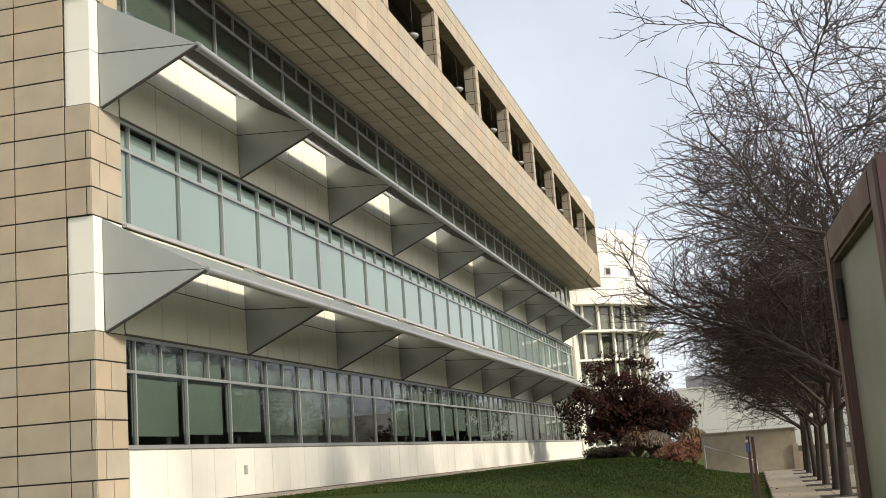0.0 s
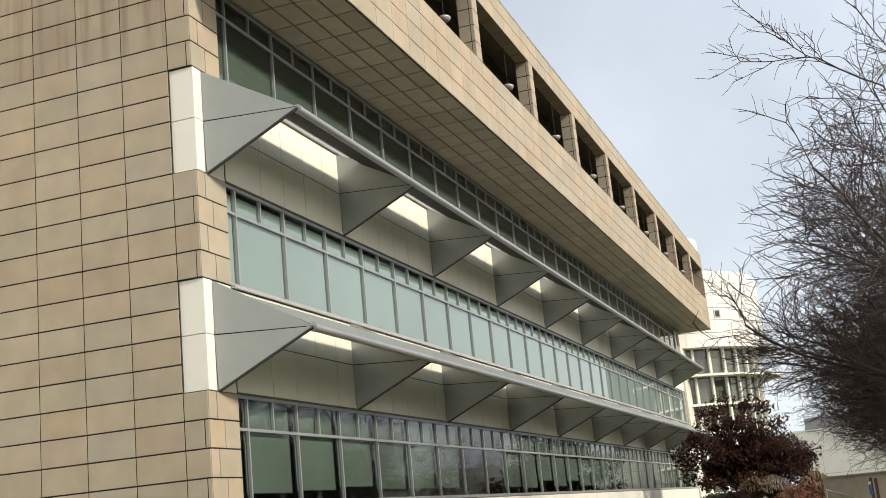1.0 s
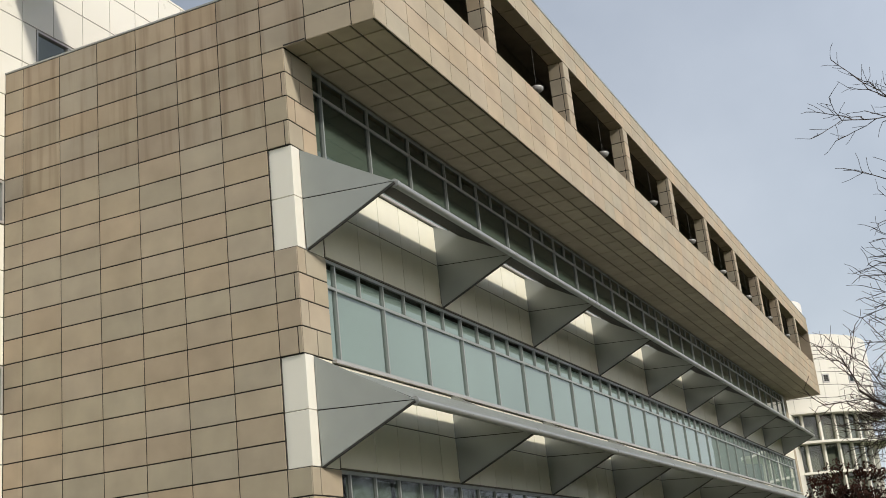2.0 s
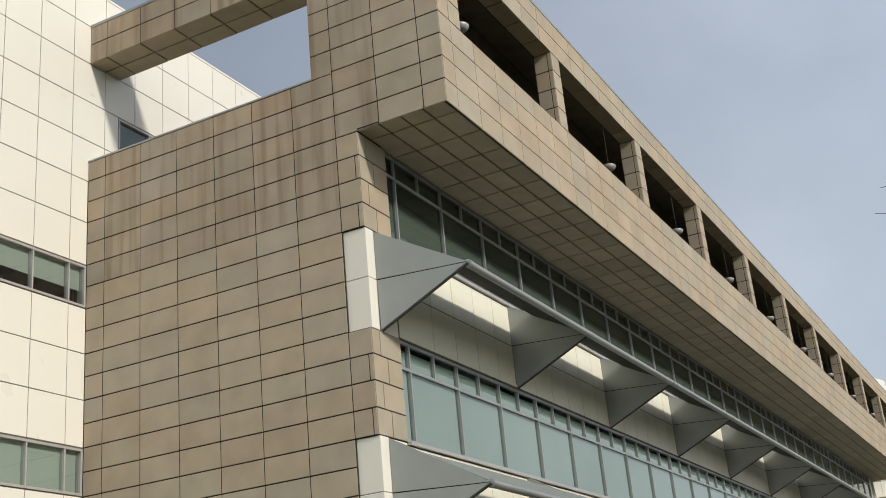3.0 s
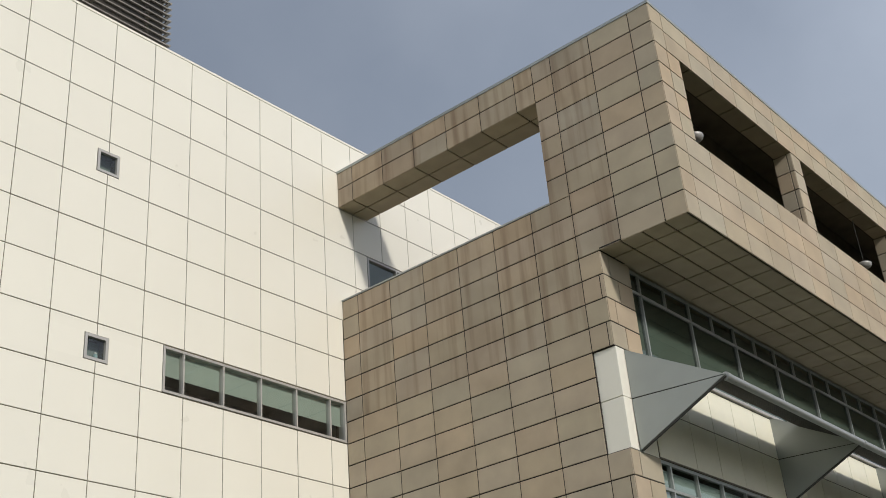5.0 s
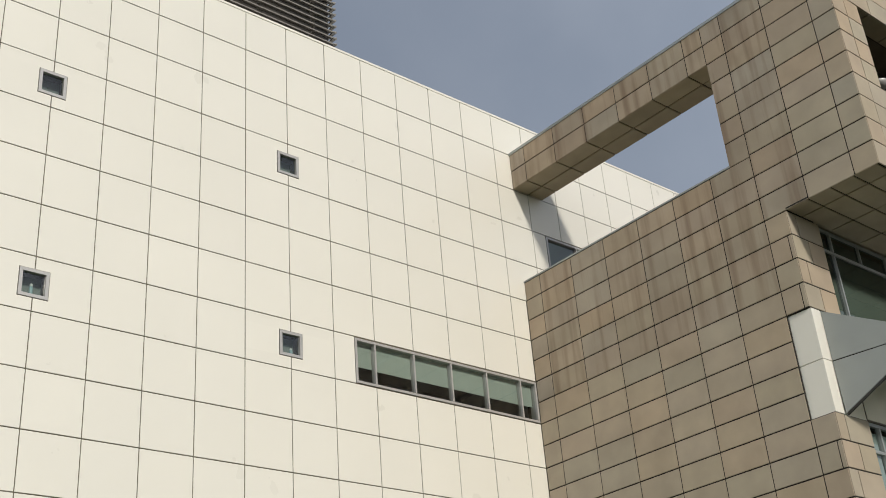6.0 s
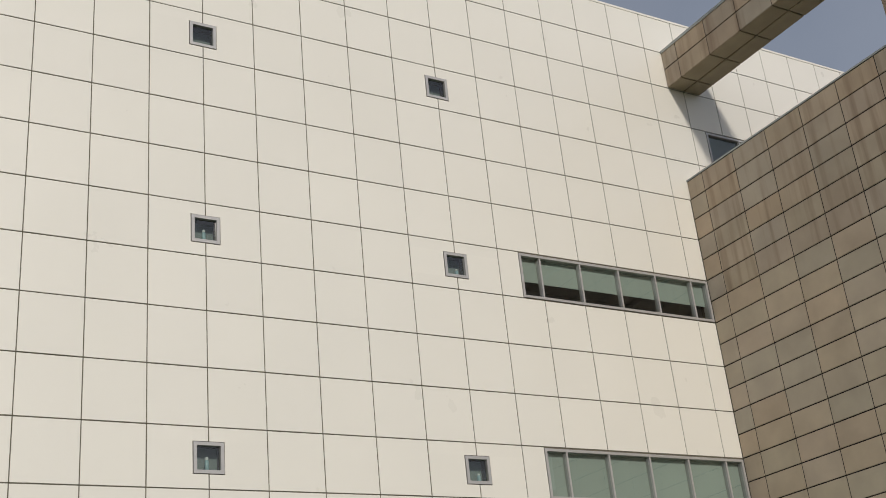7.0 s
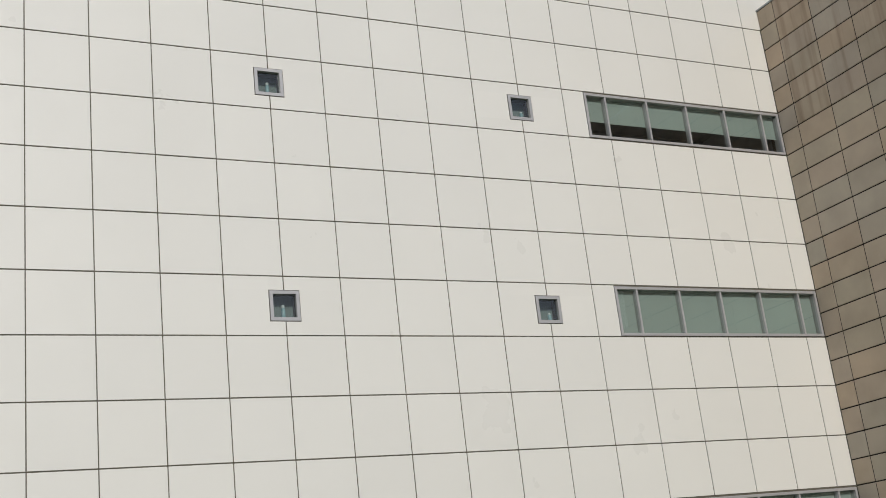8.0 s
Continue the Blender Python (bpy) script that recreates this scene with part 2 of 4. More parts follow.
def part(name, me, parent, label="", m=None):
    ob = new(name, me)
    ob.parent = parent
    if m is not None:
        ob.matrix_basis = m
    if label:
        tagged(ob, label)
    return ob


def structure(name, me=None, label="", category=""):
    return tagged(new(name, me), label, category, "", "structure")


TILES = {}


def tile_mesh(w, h, mat, d=0.03, gap=0.028, ch=0.004):
    """A slab in its own plane: u to the right, v up, face at n = 0, with chamfered rim."""
    key = (round(w, 3), round(h, 3), mat.name, gap)
    if key not in TILES:
        g, q = gap / 2, gap * 0.42
        r0, r1 = (q, g, w - q, h - g), (q + ch, g + ch, w - q - ch, h - g - ch)
        v = []
        for (a, b, c, e), n in ((r0, -d), (r0, -ch), (r1, 0.0)):
            v += [(a, b, n), (c, b, n), (c, e, n), (a, e, n)]
        f = [[8, 9, 10, 11]]
        for k in range(4):
            j = (k + 1) % 4
            f += [[k, j, 4 + j, 4 + k], [4 + k, 4 + j, 8 + j, 8 + k]]
        TILES[key] = mesh("slab", v, f, mat)
    return TILES[key]


EAST = Matrix(((0, 0, 1, 0), (1, 0, 0, 0), (0, 1, 0, 0), (0, 0, 0, 1)))     # u = +Y, v = +Z, n = +X
SOUTH = Matrix(((1, 0, 0, 0), (0, 0, -1, 0), (0, 1, 0, 0), (0, 0, 0, 1)))   # u = +X, v = +Z, n = -Y


def tile(name, parent, mat, turn, at, w, h, gap=0.028):
    jig = Matrix.Translation(at) @ turn
    jig = jig @ pose(0, 0, random.uniform(-0.0015, 0.0015), random.uniform(-0.06, 0.06), random.uniform(-0.06, 0.06), 0)
    return part(name, tile_mesh(w, h, mat, gap=gap), parent, "", jig)


def tiles_joined(name, items, turn, mat, gap=0.028):
    v, f = [], []
    for at, w, h in items:
        me = tile_mesh(w, h, mat, gap=gap)
        k = len(v)
        m = Matrix.Translation(at) @ turn
        v += [m @ p.co for p in me.vertices]
        f += [[k + i for i in p.vertices] for p in me.polygons]
    return mesh(name, v, f, mat)


def holed(u0, u1, v0, v1, holes):
    """Cells of a wall that holes leave standing."""
    us = sorted({u0, u1, *[min(max(h[i], u0), u1) for h in holes for i in (0, 1)]})
    vs = sorted({v0, v1, *[min(max(h[i], v0), v1) for h in holes for i in (2, 3)]})
    out = []
    for a, b in zip(us, us[1:]):
        for c, d in zip(vs, vs[1:]):
            if not any(h[0] < (a + b) / 2 < h[1] and h[2] < (c + d) / 2 < h[3] for h in holes):
                out.append((a, b, c, d))
    return out


# ---- ground ----
def smooth(t):
    t = min(max(t, 0.0), 1.0)
    return t * t * (3 - 2 * t)


def ground_z(x, y):
    d = smooth((x - 4.2) / 7.2) ** 1.25
    return -0.07 - 1.15 * d + 0.02 * noise.noise((x * 0.4, y * 0.4, 0)) * (1 - abs(2 * d - 1))


xs = [-3000, -300, -60, -20, -8, 0, 1.2] + [1.2 + 0.4 * k for k in range(1, 27)] + [13, 16, 20, 30, 60, 300, 3000]
ys = [-3000, -300, -60] + [-30 + 2 * k for k in range(66)] + [110, 160, 400, 3000]
gv = [(x, y, ground_z(x, y)) for y in ys for x in xs]
nx = len(xs)
gf = [[j * nx + i, j * nx + i + 1, (j + 1) * nx + i + 1, (j + 1) * nx + i] for j in range(len(ys) - 1) for i in range(nx - 1)]
structure("ground", mesh("ground", gv, gf, LAWN, True), "mown green lawn sloping up to the building", "lawn")


# ---- the long facade: floors, rooms, backing walls ----
def east_wall(name, x0, x1, cells, mat, label, category="wall"):
    return structure(name, boxes(name, [((x0, a, c), (x1, b, d)) for a, b, c, d in cells], mat), label, category)


Y0 = 1.12   # where the glazing begins
plinth = east_wall("wall_plinth", -0.45, -0.014, [(Y0, END, -0.4, 2 * C)], CREAM_JOINT, "white metal panelled base wall below the ground-floor windows")
band_low = east_wall("wall_band_lower", -0.45, -0.014, [(Y0, END, 6 * C, 10 * C)], CREAM_JOINT, "cream metal panelled wall band under the lower sunshade")
band_up = east_wall("wall_band_upper", -0.45, -0.014, [(Y0, END, 14 * C, 18 * C)], CREAM_JOINT, "cream metal panelled wall band under the upper sunshade")
for z0, z1, tag in ((2 * C, 6 * C, "ground"), (10 * C, 14 * C, "middle"), (18 * C, 22 * C, "upper")):
    structure("room_" + tag, boxes("room", [((-3.2, 0.6, z0 - 0.2), (-3.0, END, z1 + 0.2)), ((-3.0, 0.6, z0 - 0.25), (-0.45, END, z0 - 0.1)),
              ((-3.0, 0.6, z1 + 0.05), (-0.45, END, z1 + 0.2)), ((-3.2, 0.5, z0 - 0.2), (-0.46, 0.6, z1 + 0.2)), ((-3.2, END, z0 - 0.2), (-0.46, END + 0.1, z1 + 0.2))], ROOM),
              "dim plain room behind the blinds", "room")
structure("wall_far_pier", boxes("far_pier", [((-3.2, END, -0.4), (0.0, END + 0.9, 22 * C))], STONE), "tan stone pier closing the far end of the facade", "wall")
structure("wall_core", boxes("core", [((-7.2, 1.2, -0.4), (-3.3, END, 24 * C))], ROOM), "plain inner core wall of the building", "wall")

cols = [Y0]
y = YM + PANE / 2
while y < END - 0.4:
    cols.append(y); y += PANE / 2
cols.append(END)
for k in range(len(cols) - 1):
    w = cols[k + 1] - cols[k]
    tile("panel", plinth, PLINTH, EAST, (0, cols[k], -0.02), w, 2 * C, 0.02)
    for par, z in ((band_low, 6 * C), (band_up, 14 * C)):
        tile("panel", par, CREAM, EAST, (0, cols[k], z + 0.02), w, M - 0.02, 0.024)
        tile("panel", par, CREAM, EAST, (0, cols[k], z + M), w, M - 0.06, 0.024)


# ---- ribbon windows of the long facade ----
def bay_window(y0, n_pane, z0, z1, zt, glass, blind, drop, first=False, name="window"):
    """A stretch of glazing with a row of small lights at the top. y0: its first mullion."""
    base = tagged(new(name), "", "window", "", "structure")
    base.location = (0, y0, z0)
    h, t = z1 - z0, zt - z0
    x0, x1 = -0.12, -0.05
    L = n_pane * PANE
    s = -(y0 - Y0) if first else 0.0
    part("rail", boxes("rail", [((x0, s, 0), (x1 + 0.03, L, 0.075))], FRAME), base)
    part("rail", boxes("rail", [((x0, s, h - 0.07), (x1, L, h))], FRAME), base)
    part("rail", boxes("rail", [((x0, s, t - 0.03), (x1, L, t + 0.03))], FRAME), base)
    if first:
        part("mullion", boxes("mullion", [((x0, s, 0.075), (x1, s + 0.05, h - 0.07))], FRAME), base)
        part("pane", pane_mesh(-0.09, s + 0.05, -0.028, 0.075, h - 0.07, glass), base).visible_shadow = False
    for k in range(n_pane):
        y = k * PANE
        part("mullion", boxes("mullion", [((x0, y - 0.024, 0.075), (x1 + 0.012, y + 0.024, t - 0.03)), ((x0, y - 0.024, t + 0.03), (x1 + 0.012, y + 0.024, h - 0.07))], FRAME), base)
        part("mullion", boxes("mullion", [((x0, y + PANE / 2 - 0.02, t + 0.03), (x1 + 0.008, y + PANE / 2 + 0.02, h - 0.07))], FRAME), base)
        part("pane", pane_mesh(-0.09, y + 0.028, y + PANE - 0.028, 0.075, t - 0.03, glass), base).visible_shadow = False
        for j in (0, 1):
            part("pane", pane_mesh(-0.09, y + j * PANE / 2 + 0.028, y + (j + 1) * PANE / 2 - 0.028, t + 0.03, h - 0.07, glass), base).visible_shadow = False
        b = drop(y0 + y)
        if b is not None:
            back, side, top = (-0.2, 0.17, 0.1) if z0 < 4 else (-0.155, 0.012, 0.16)
            part("blind", boxes("blind", [((back, y + 0.012, b), (back + 0.012, y + PANE - side, h - top))], blind), base)
    if first and z0 > 4:
        part("blind", boxes("blind", [((-0.155, s, 0.02), (-0.143, -0.012, h - 0.16))], blind), base)
    return base


rb = random.Random(7)


def drop_ground(y):
    if 13.5 < y < 17.5:
        return None
    return 0.2 + rb.choice((0.09, 0.09, 0.05, 0.16, 0.3 if y > 20 else 0.1))


def drop_mid(y):
    return rb.choice((0.02, 0.02, 0.03, 0.05))


def drop_up(y):
    return rb.choice((0.02, 0.02, 0.02, 0.3))


n_total = int((END - YM) / PANE)
for fl, (z0, z1, zt, glass, blind, drop, lab) in enumerate((
        (2 * C, 6 * C, 2.53, GLASS_DARK, BLIND_GROUND, drop_ground, "grey aluminium ribbon window with half-lowered sage blinds"),
        (10 * C, 14 * C, 6.89, GLASS, BLIND_AQUA, drop_mid, "grey aluminium ribbon window with lowered pale blinds"),
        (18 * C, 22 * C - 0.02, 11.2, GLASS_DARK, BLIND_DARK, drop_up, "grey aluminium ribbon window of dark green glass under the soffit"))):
    for k in range(0, n_total, 3):
        w = bay_window(YM + k * PANE, min(3, n_total - k), z0, z1, zt, glass, blind, drop, k == 0, "window_%d" % (fl + 1))
        tagged(w, lab, "window", "ribbon windows of the long facade")
end_y = YM + n_total * PANE
for z0, z1 in ((2 * C, 6 * C), (10 * C, 14 * C), (18 * C, 22 * C)):
    structure("trim", boxes("trim", [((-0.2, end_y, z0), (-0.03, END, z1))], FRAME), "grey metal closing strip beside the ribbon window", "trim")
for z in (10 * C, 18 * C):
    structure("window_sill", boxes("sill", [((-0.05, Y0, z - 0.05), (0.075, END, z + 0.012))], FRAME_LIGHT), "pale metal sill flashing below the ribbon window", "sill")

# ---- overhanging top storey ----
OEND = 64.5
end_wall = structure("wall_end", boxes("end_backing",
    [((XW + 0.02, 0.014, -1.5), (-C, 0.5, 25 * C - 0.04))] +
    [((-C, 0.014, a), (-0.014, Y0 - 0.01, b)) for a, b in ((-1.5, 6 * C), (10 * C, 14 * C), (18 * C, 22 * C))] +
    [((-2 * C + 0.014, 0.014, 22 * C + 0.03), (XO - 0.014, 1.0, 32 * C)), ((XW + 0.02, 0.014, 30 * C + 0.03), (-2 * C + 0.014, 1.06, 32 * C))], JOINT),
    "tan sandstone-clad end wall with brown weather streaks and an open frame on top", "wall")
over = structure("wall_overhang", boxes("overhang_backing",
    [((XO - 0.4, 1.0, 22 * C + 0.03), (XO - 0.014, OEND, 26 * C - 0.02)), ((XO - 0.5, 1.0, 30 * C + 0.03), (XO - 0.014, OEND, 32 * C)),
     ((XO - 0.4, 0.014, 22 * C + 0.03), (XO - 0.014, 1.02, 32 * C))], JOINT),
    "tan sandstone-clad overhanging top storey with open loggia bays", "wall")
# rear wall, its colour darkened to read as a shaded void
structure("wall_loggia_back", boxes("loggia_back", [((0.5, 1.0, 22 * C + 0.3), (0.7, OEND, 31.0 * C))], LOGGIA_SHADE), "rear wall of the loggia, coloured dark as deep shade", "wall")
structure("floor_loggia", boxes("loggia_floor", [((-1.0, 0.5, 22 * C + 0.05), (XO - 0.4, OEND, 22 * C + 0.3))], CONCRETE), "concrete floor of the loggia", "floor")
# added sheet hiding the bounce-lit concrete roof, shade put into its colour
structure("ceiling_void", boxes("void_ceiling", [((0.5, 1.0, 31.0 * C), (XO - 0.5, OEND, 31.2 * C - 0.01))], LOGGIA_SHADE), "added sheet under the loggia roof, coloured dark as deep shade", "ceiling")
structure("roof", boxes("roof", [((-1.0, 0.5, 31.2 * C), (XO - 0.5, OEND, 31.6 * C)), ((XW + 0.2, 0.5, 24 * C), (-1.0, END, 24.4 * C))], CONCRETE), "flat concrete roof behind the parapets", "roof")
structure("wall_overhang_end", boxes("overhang_end", [((-1.0, OEND - 0.3, 22 * C), (XO - 0.01, OEND, 32 * C))], STONE), "tan stone far end of the overhang", "wall")

# soffit and loggia ceiling, each one mesh of slabs
DOWN = Matrix(((1, 0, 0, 0), (0, -1, 0, 0), (0, 0, -1, 0), (0, 0, 0, 1)))


def ceiling(name, x0, nxs, w, z, y0, y1, label, first):
    items, y, h = [], y0, first
    while y < y1 - 0.05:
        h = min(h, y1 - y)
        items += [((x0 + k * w, y + h, z), w, h) for k in range(nxs)]
        y += h
        h = M
    me = tiles_joined(name, items, DOWN, SOFFIT_M, 0.042)
    v, f = box_data([((x0, y0, z + 0.026), (x0 + nxs * w, y1, z + 0.06))])
    k = len(me.vertices)
    allv = [p.co.copy() for p in me.vertices] + v
    allf = [list(p.vertices) for p in me.polygons] + [[k + i for i in q] for q in f]
    me2 = mesh(name, allv, allf, SOFFIT_M)
    me2.materials.append(JOINT)
    for p in me2.polygons[-6:]:
        p.material_index = 1
    return structure(name, me2, label, "ceiling")


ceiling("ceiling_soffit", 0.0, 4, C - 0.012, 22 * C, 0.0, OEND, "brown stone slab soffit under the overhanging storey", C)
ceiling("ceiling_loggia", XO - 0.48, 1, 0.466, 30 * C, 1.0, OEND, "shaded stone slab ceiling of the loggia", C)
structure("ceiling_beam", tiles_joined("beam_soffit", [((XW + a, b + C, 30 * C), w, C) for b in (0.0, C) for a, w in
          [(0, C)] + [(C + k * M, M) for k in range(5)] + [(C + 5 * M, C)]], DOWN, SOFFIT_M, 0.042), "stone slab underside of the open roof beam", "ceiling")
structure("trim_coping", boxes("coping", [((XW, -0.014, 32 * C - 0.045), (XO + 0.014, 1.075, 32 * C + 0.03)), ((XO - 0.53, 1.075, 32 * C - 0.045), (XO + 0.014, OEND + 0.01, 32 * C + 0.03)),
          ((XW, -0.012, 25 * C - 0.04), (-2 * C + 0.02, 0.52, 25 * C))], FRAME), "thin grey metal coping along the parapet tops", "trim")

# loggia piers
PIERS = [6.54 + BAY * k for k in range(9)]
for k, y in enumerate(PIERS):
    if y > OEND - 1:
        continue
    p = tagged(new("loggia_pier"), "square tan stone pier standing between loggia openings", "pier", "piers of the loggia")
    p.location = (XO, y, 26 * C)
    part("core", boxes("core", [((-0.5, 0.014, -0.02), (-0.014, 0.5, 4 * C + 0.03))], JOINT), p)
    for j in range(4):
        part("slab", tile_mesh(C, C, STONE), p, "", Matrix.Translation((0, 0, j * C)) @ EAST)
        part("slab", tile_mesh(0.12, C, STONE), p, "", Matrix.Translation((-0.123, 0.0, j * C)) @ SOUTH)
        part("slab", tile_mesh(0.37, C, STONE), p, "", Matrix.Translation((-0.493, 0.0, j * C)) @ SOUTH)
        part("slab", tile_mesh(0.5, C, STONE), p, "", Matrix.Translation((0, C, j * C)) @ Matrix(((-1, 0, 0, 0), (0, 0, 1, 0), (0, 1, 0, 0), (0, 0, 0, 1))))

# round lamps in the loggia
lamp_me = tube("dome", [(0, 0, -0.17 + 0.02 * k) for k in range(9)] + [(0, 0, 0.02)], [0.016, 0.10, 0.136, 0.16, 0.176, 0.188, 0.196, 0.2, 0.2, 0.15], FRAME_LIGHT, 20)
for y in [1.95] + [30.62 + BAY * k for k in range(-3, 5)]:
    lp = tagged(new("loggia_lamp"), "round white dome lamp hanging in the loggia", "lamp", "lamps in the loggia")
    lp.location = (1.72, y, 14.62)
    part("dome", lamp_me, lp)
    part("stem", tube("stem", [(0, 0, 0), (0, 0, 30 * C - 14.6)], [0.008, 0.008], LOUVER, 6), lp)

# ---- sunshades ----


def triangle_plate(name, a, b, c, y0, y1, mat):
    v = [(p[0], y, p[1]) for y in (y0, y1) for p in (a, b, c)]
    return mesh(name, v, [[0, 1, 2], [5, 4, 3], [0, 3, 4, 1], [1, 4, 5, 2], [2, 5, 3, 0]], mat)


def bracket():
    b = tagged(new("sunshade_bracket"), "grey folded metal triangular bracket holding the sunshade tube", "bracket", "brackets of the sunshades")
    top, low, tip = (0.0, 4 * C - 0.02), (0.02, 0.01), (2.03, 1.76 * C)
    part("upper_plate", triangle_plate("upper_plate", (0.0, 2 * C + 0.012), (tip[0], tip[1] + 0.008), top, -0.045, 0.045, GREY), b)
    part("lower_plate", triangle_plate("lower_plate", low, (tip[0], tip[1] - 0.008), (0.0, 2 * C - 0.012), -0.045, 0.045, GREY), b)
    part("core_plate", triangle_plate("core_plate", (0.0, 0.1), (1.93, 1.75 * C), (0.0, 4 * C - 0.15), -0.03, 0.03, JOINT), b)
    part("edge_flange", tube("edge_flange", [(0.02, 0, 0.0), (2.03, 0, 1.76 * C - 0.02)], [0.03, 0.03], LOUVER, 6), b)
    return b


def louver():
    b = tagged(new("sunshade_louver"), "dark metal sunshade grille of long slats between brackets", "sunshade", "louvres of the sunshades")
    n = 15
    high, low = 4 * C - 0.03 - 0.61 * 0.7, 1.75 * C + 0.05
    slat = boxes("slat", [((-0.034, 0.06, -0.006), (0.034, BAY - 0.06, 0.006))], LOUVER)
    for k in range(n):
        f = k / (n - 1)
        part("slat", slat, b, "", pose(0.7 + 1.24 * f, 0, high + (low - high) * f, 0, math.degrees(math.atan2(high - low, 1.24)) + 0.5, 0))
    fall = math.degrees(math.atan2(high - low, 1.24))
    part("cover_sheet", boxes("cover_sheet", [((-0.09, 0.06, 0.02), (math.hypot(high - low, 1.24) + 0.05, BAY - 0.06, 0.026))], GREY), b, "pale grey metal cover sheet", pose(0.7, 0, high, 0, fall, 0))
    for k in range(5):
        y = 0.06 + (BAY - 0.12) * k / 4
        part("rib", boxes("rib", [((0.0, -0.02, 0.006), (1.36, 0.02, 0.02))], LOUVER), b, "", pose(0.7, y, high, 0, fall, 0))
    return b


def shade_tube():
    b = tagged(new("sunshade_tube"), "round grey metal tube along the sunshade edge", "tube", "tubes of the sunshades")
    part("tube", tube("tube", [(2.0, 0.04, 1.75 * C), (2.0, BAY - 0.02, 1.75 * C)], [0.078, 0.078], TUBE, 16), b)
    part("collar", tube("collar", [(2.0, 0.046, 1.75 * C), (2.0, 0.15, 1.75 * C)], [0.086, 0.086], TUBE, 16), b)
    return b


br, lv, st = bracket(), louver(), shade_tube()
for tier, z in enumerate((6 * C, 14 * C)):
    for k in range(10):
        m = Matrix.Translation((0.0, 0.40 + BAY * k * 0.99, z))
        for src in (br, lv, st):
            if k == 9 and src is not br:
                continue
            if tier == 0 and k == 0:
                src.matrix_basis = m
            else:
                copy_thing(src, m)

# white corner blocks where the brackets meet the pier
for z in (6 * C, 14 * C):
    b = tagged(new("corner_block"), "white enamelled metal corner block set in the stone pier", "panel", "white blocks of the pier")
    b.location = (0, 0, z)
    for j in (0, 1):
        part("casing", soft_box("casing", (-C - 0.003, 0.05, j * M + 0.006), (-0.004, 0.352, (j + 1) * M - 0.006), WHITE, 0.006, 1), b)
    part("backing", boxes("backing", [((-C, 0.08, 0.0), (-0.07, Y0 - 0.02, 4 * C))], CREAM_JOINT), b)
    part("return_panel", boxes("return_panel", [((-0.08, 0.36, 0.01), (-0.03, Y0, 4 * C - 0.01))], CREAM), b)

# ---- white wall with windows ----
WY0, WY1 = -22.5 * M, 14.5 * M
ribbons = [(-5 * M, -0.02, 18 * C + 0.02, 20 * C - 0.03), (-5 * M, -0.02, 10 * C + 0.02, 12 * C - 0.03), (-5 * M, -0.02, 2 * C + 0.02, 4 * C - 0.03), (M - 0.06, 3 * M, 26 * C + 0.02, 28 * C - 0.03)]
smalls = [(yy * M, zz * C) for yy in (-11.5, -6.5) for zz in (27, 19, 11, 3)]
HS = 0.27
holes = ribbons + [(y - HS + 0.03, y + HS - 0.03, z - HS + 0.03, z + HS - 0.03) for y, z in smalls]
white = east_wall("wall_white", XW - 0.35, XW - 0.014, holed(WY0, WY1, -1.5, 34 * C - 0.01, holes), WHITE_JOINT, "tall wall of square white enamelled panels with dark joints")
structure("trim_white_coping", boxes("white_coping", [((XW - 0.4, WY0, 34 * C - 0.01), (XW + 0.015, WY1, 34 * C + 0.05))], WHITE), "white metal coping on the panelled wall", "trim")
structure("room_white", boxes("white_room", [((XW - 3.0, WY0, -1.5), (XW - 2.9, WY1, 33 * C))] + [((XW - 3.0, WY0, k * 8 * C + 5 * C), (XW - 0.36, WY1, k * 8 * C + 5.3 * C)) for k in range(-1, 4)]
          + [((XW - 3.0, -9 * M, -1.5), (XW - 0.36, -8.8 * M, 33 * C)), ((XW - 3.0, 0.2, -1.5), (XW - 0.36, 0.4, 25 * C))], ROOM_LIGHT), "dim plain room behind the white wall", "room")
structure("wall_white_side", boxes("white_side", [((XW - 14, WY0, -1.5), (XW - 0.36, WY0 + 0.3, 34 * C)), ((XW - 14, WY1 - 0.3, -1.5), (XW - 0.36, WY1, 34 * C)), ((XW - 14, WY0, 33.4 * C), (XW - 0.3, WY1, 33.7 * C))], WHITE), "plain white sides and roof of the panelled block", "wall")


def ribbon(y0, y1, z0, z1, mulls, blind_drop, label, k):
    w = tagged(new("window_%d" % k), label, "window", "", "structure")
    w.location = (XW, 0, 0)
    x0, x1 = -0.2, 0.012
    t = 0.055
    part("window_frame", boxes("window_frame", [((x0, y0, z0), (x1, y1, z0 + t)), ((x0, y0, z1 - t), (x1, y1, z1)), ((x0, y0, z0 + t), (x1, y0 + t, z1 - t)), ((x0, y1 - t, z0 + t), (x1, y1, z1 - t))], FRAME_LIGHT), w)
    edges = [y0 + t] + mulls + [y1 - t]
    for y in mulls:
        part("mullion", boxes("mullion", [((x0 + 0.08, y - 0.021, z0 + t), (x1 - 0.006, y + 0.021, z1 - t))], FRAME_LIGHT), w)
    for a, b in zip(edges, edges[1:]):
        part("pane", pane_mesh(-0.05, a, b, z0 + t, z1 - t, GLASS), w).visible_shadow = False
        part("blind", boxes("blind", [((-0.142, a + 0.012, z0 + t + blind_drop * (0.96 + 0.08 * rb.random())), (-0.13, b - 0.012, z1 - t))], BLIND), w)
    return w


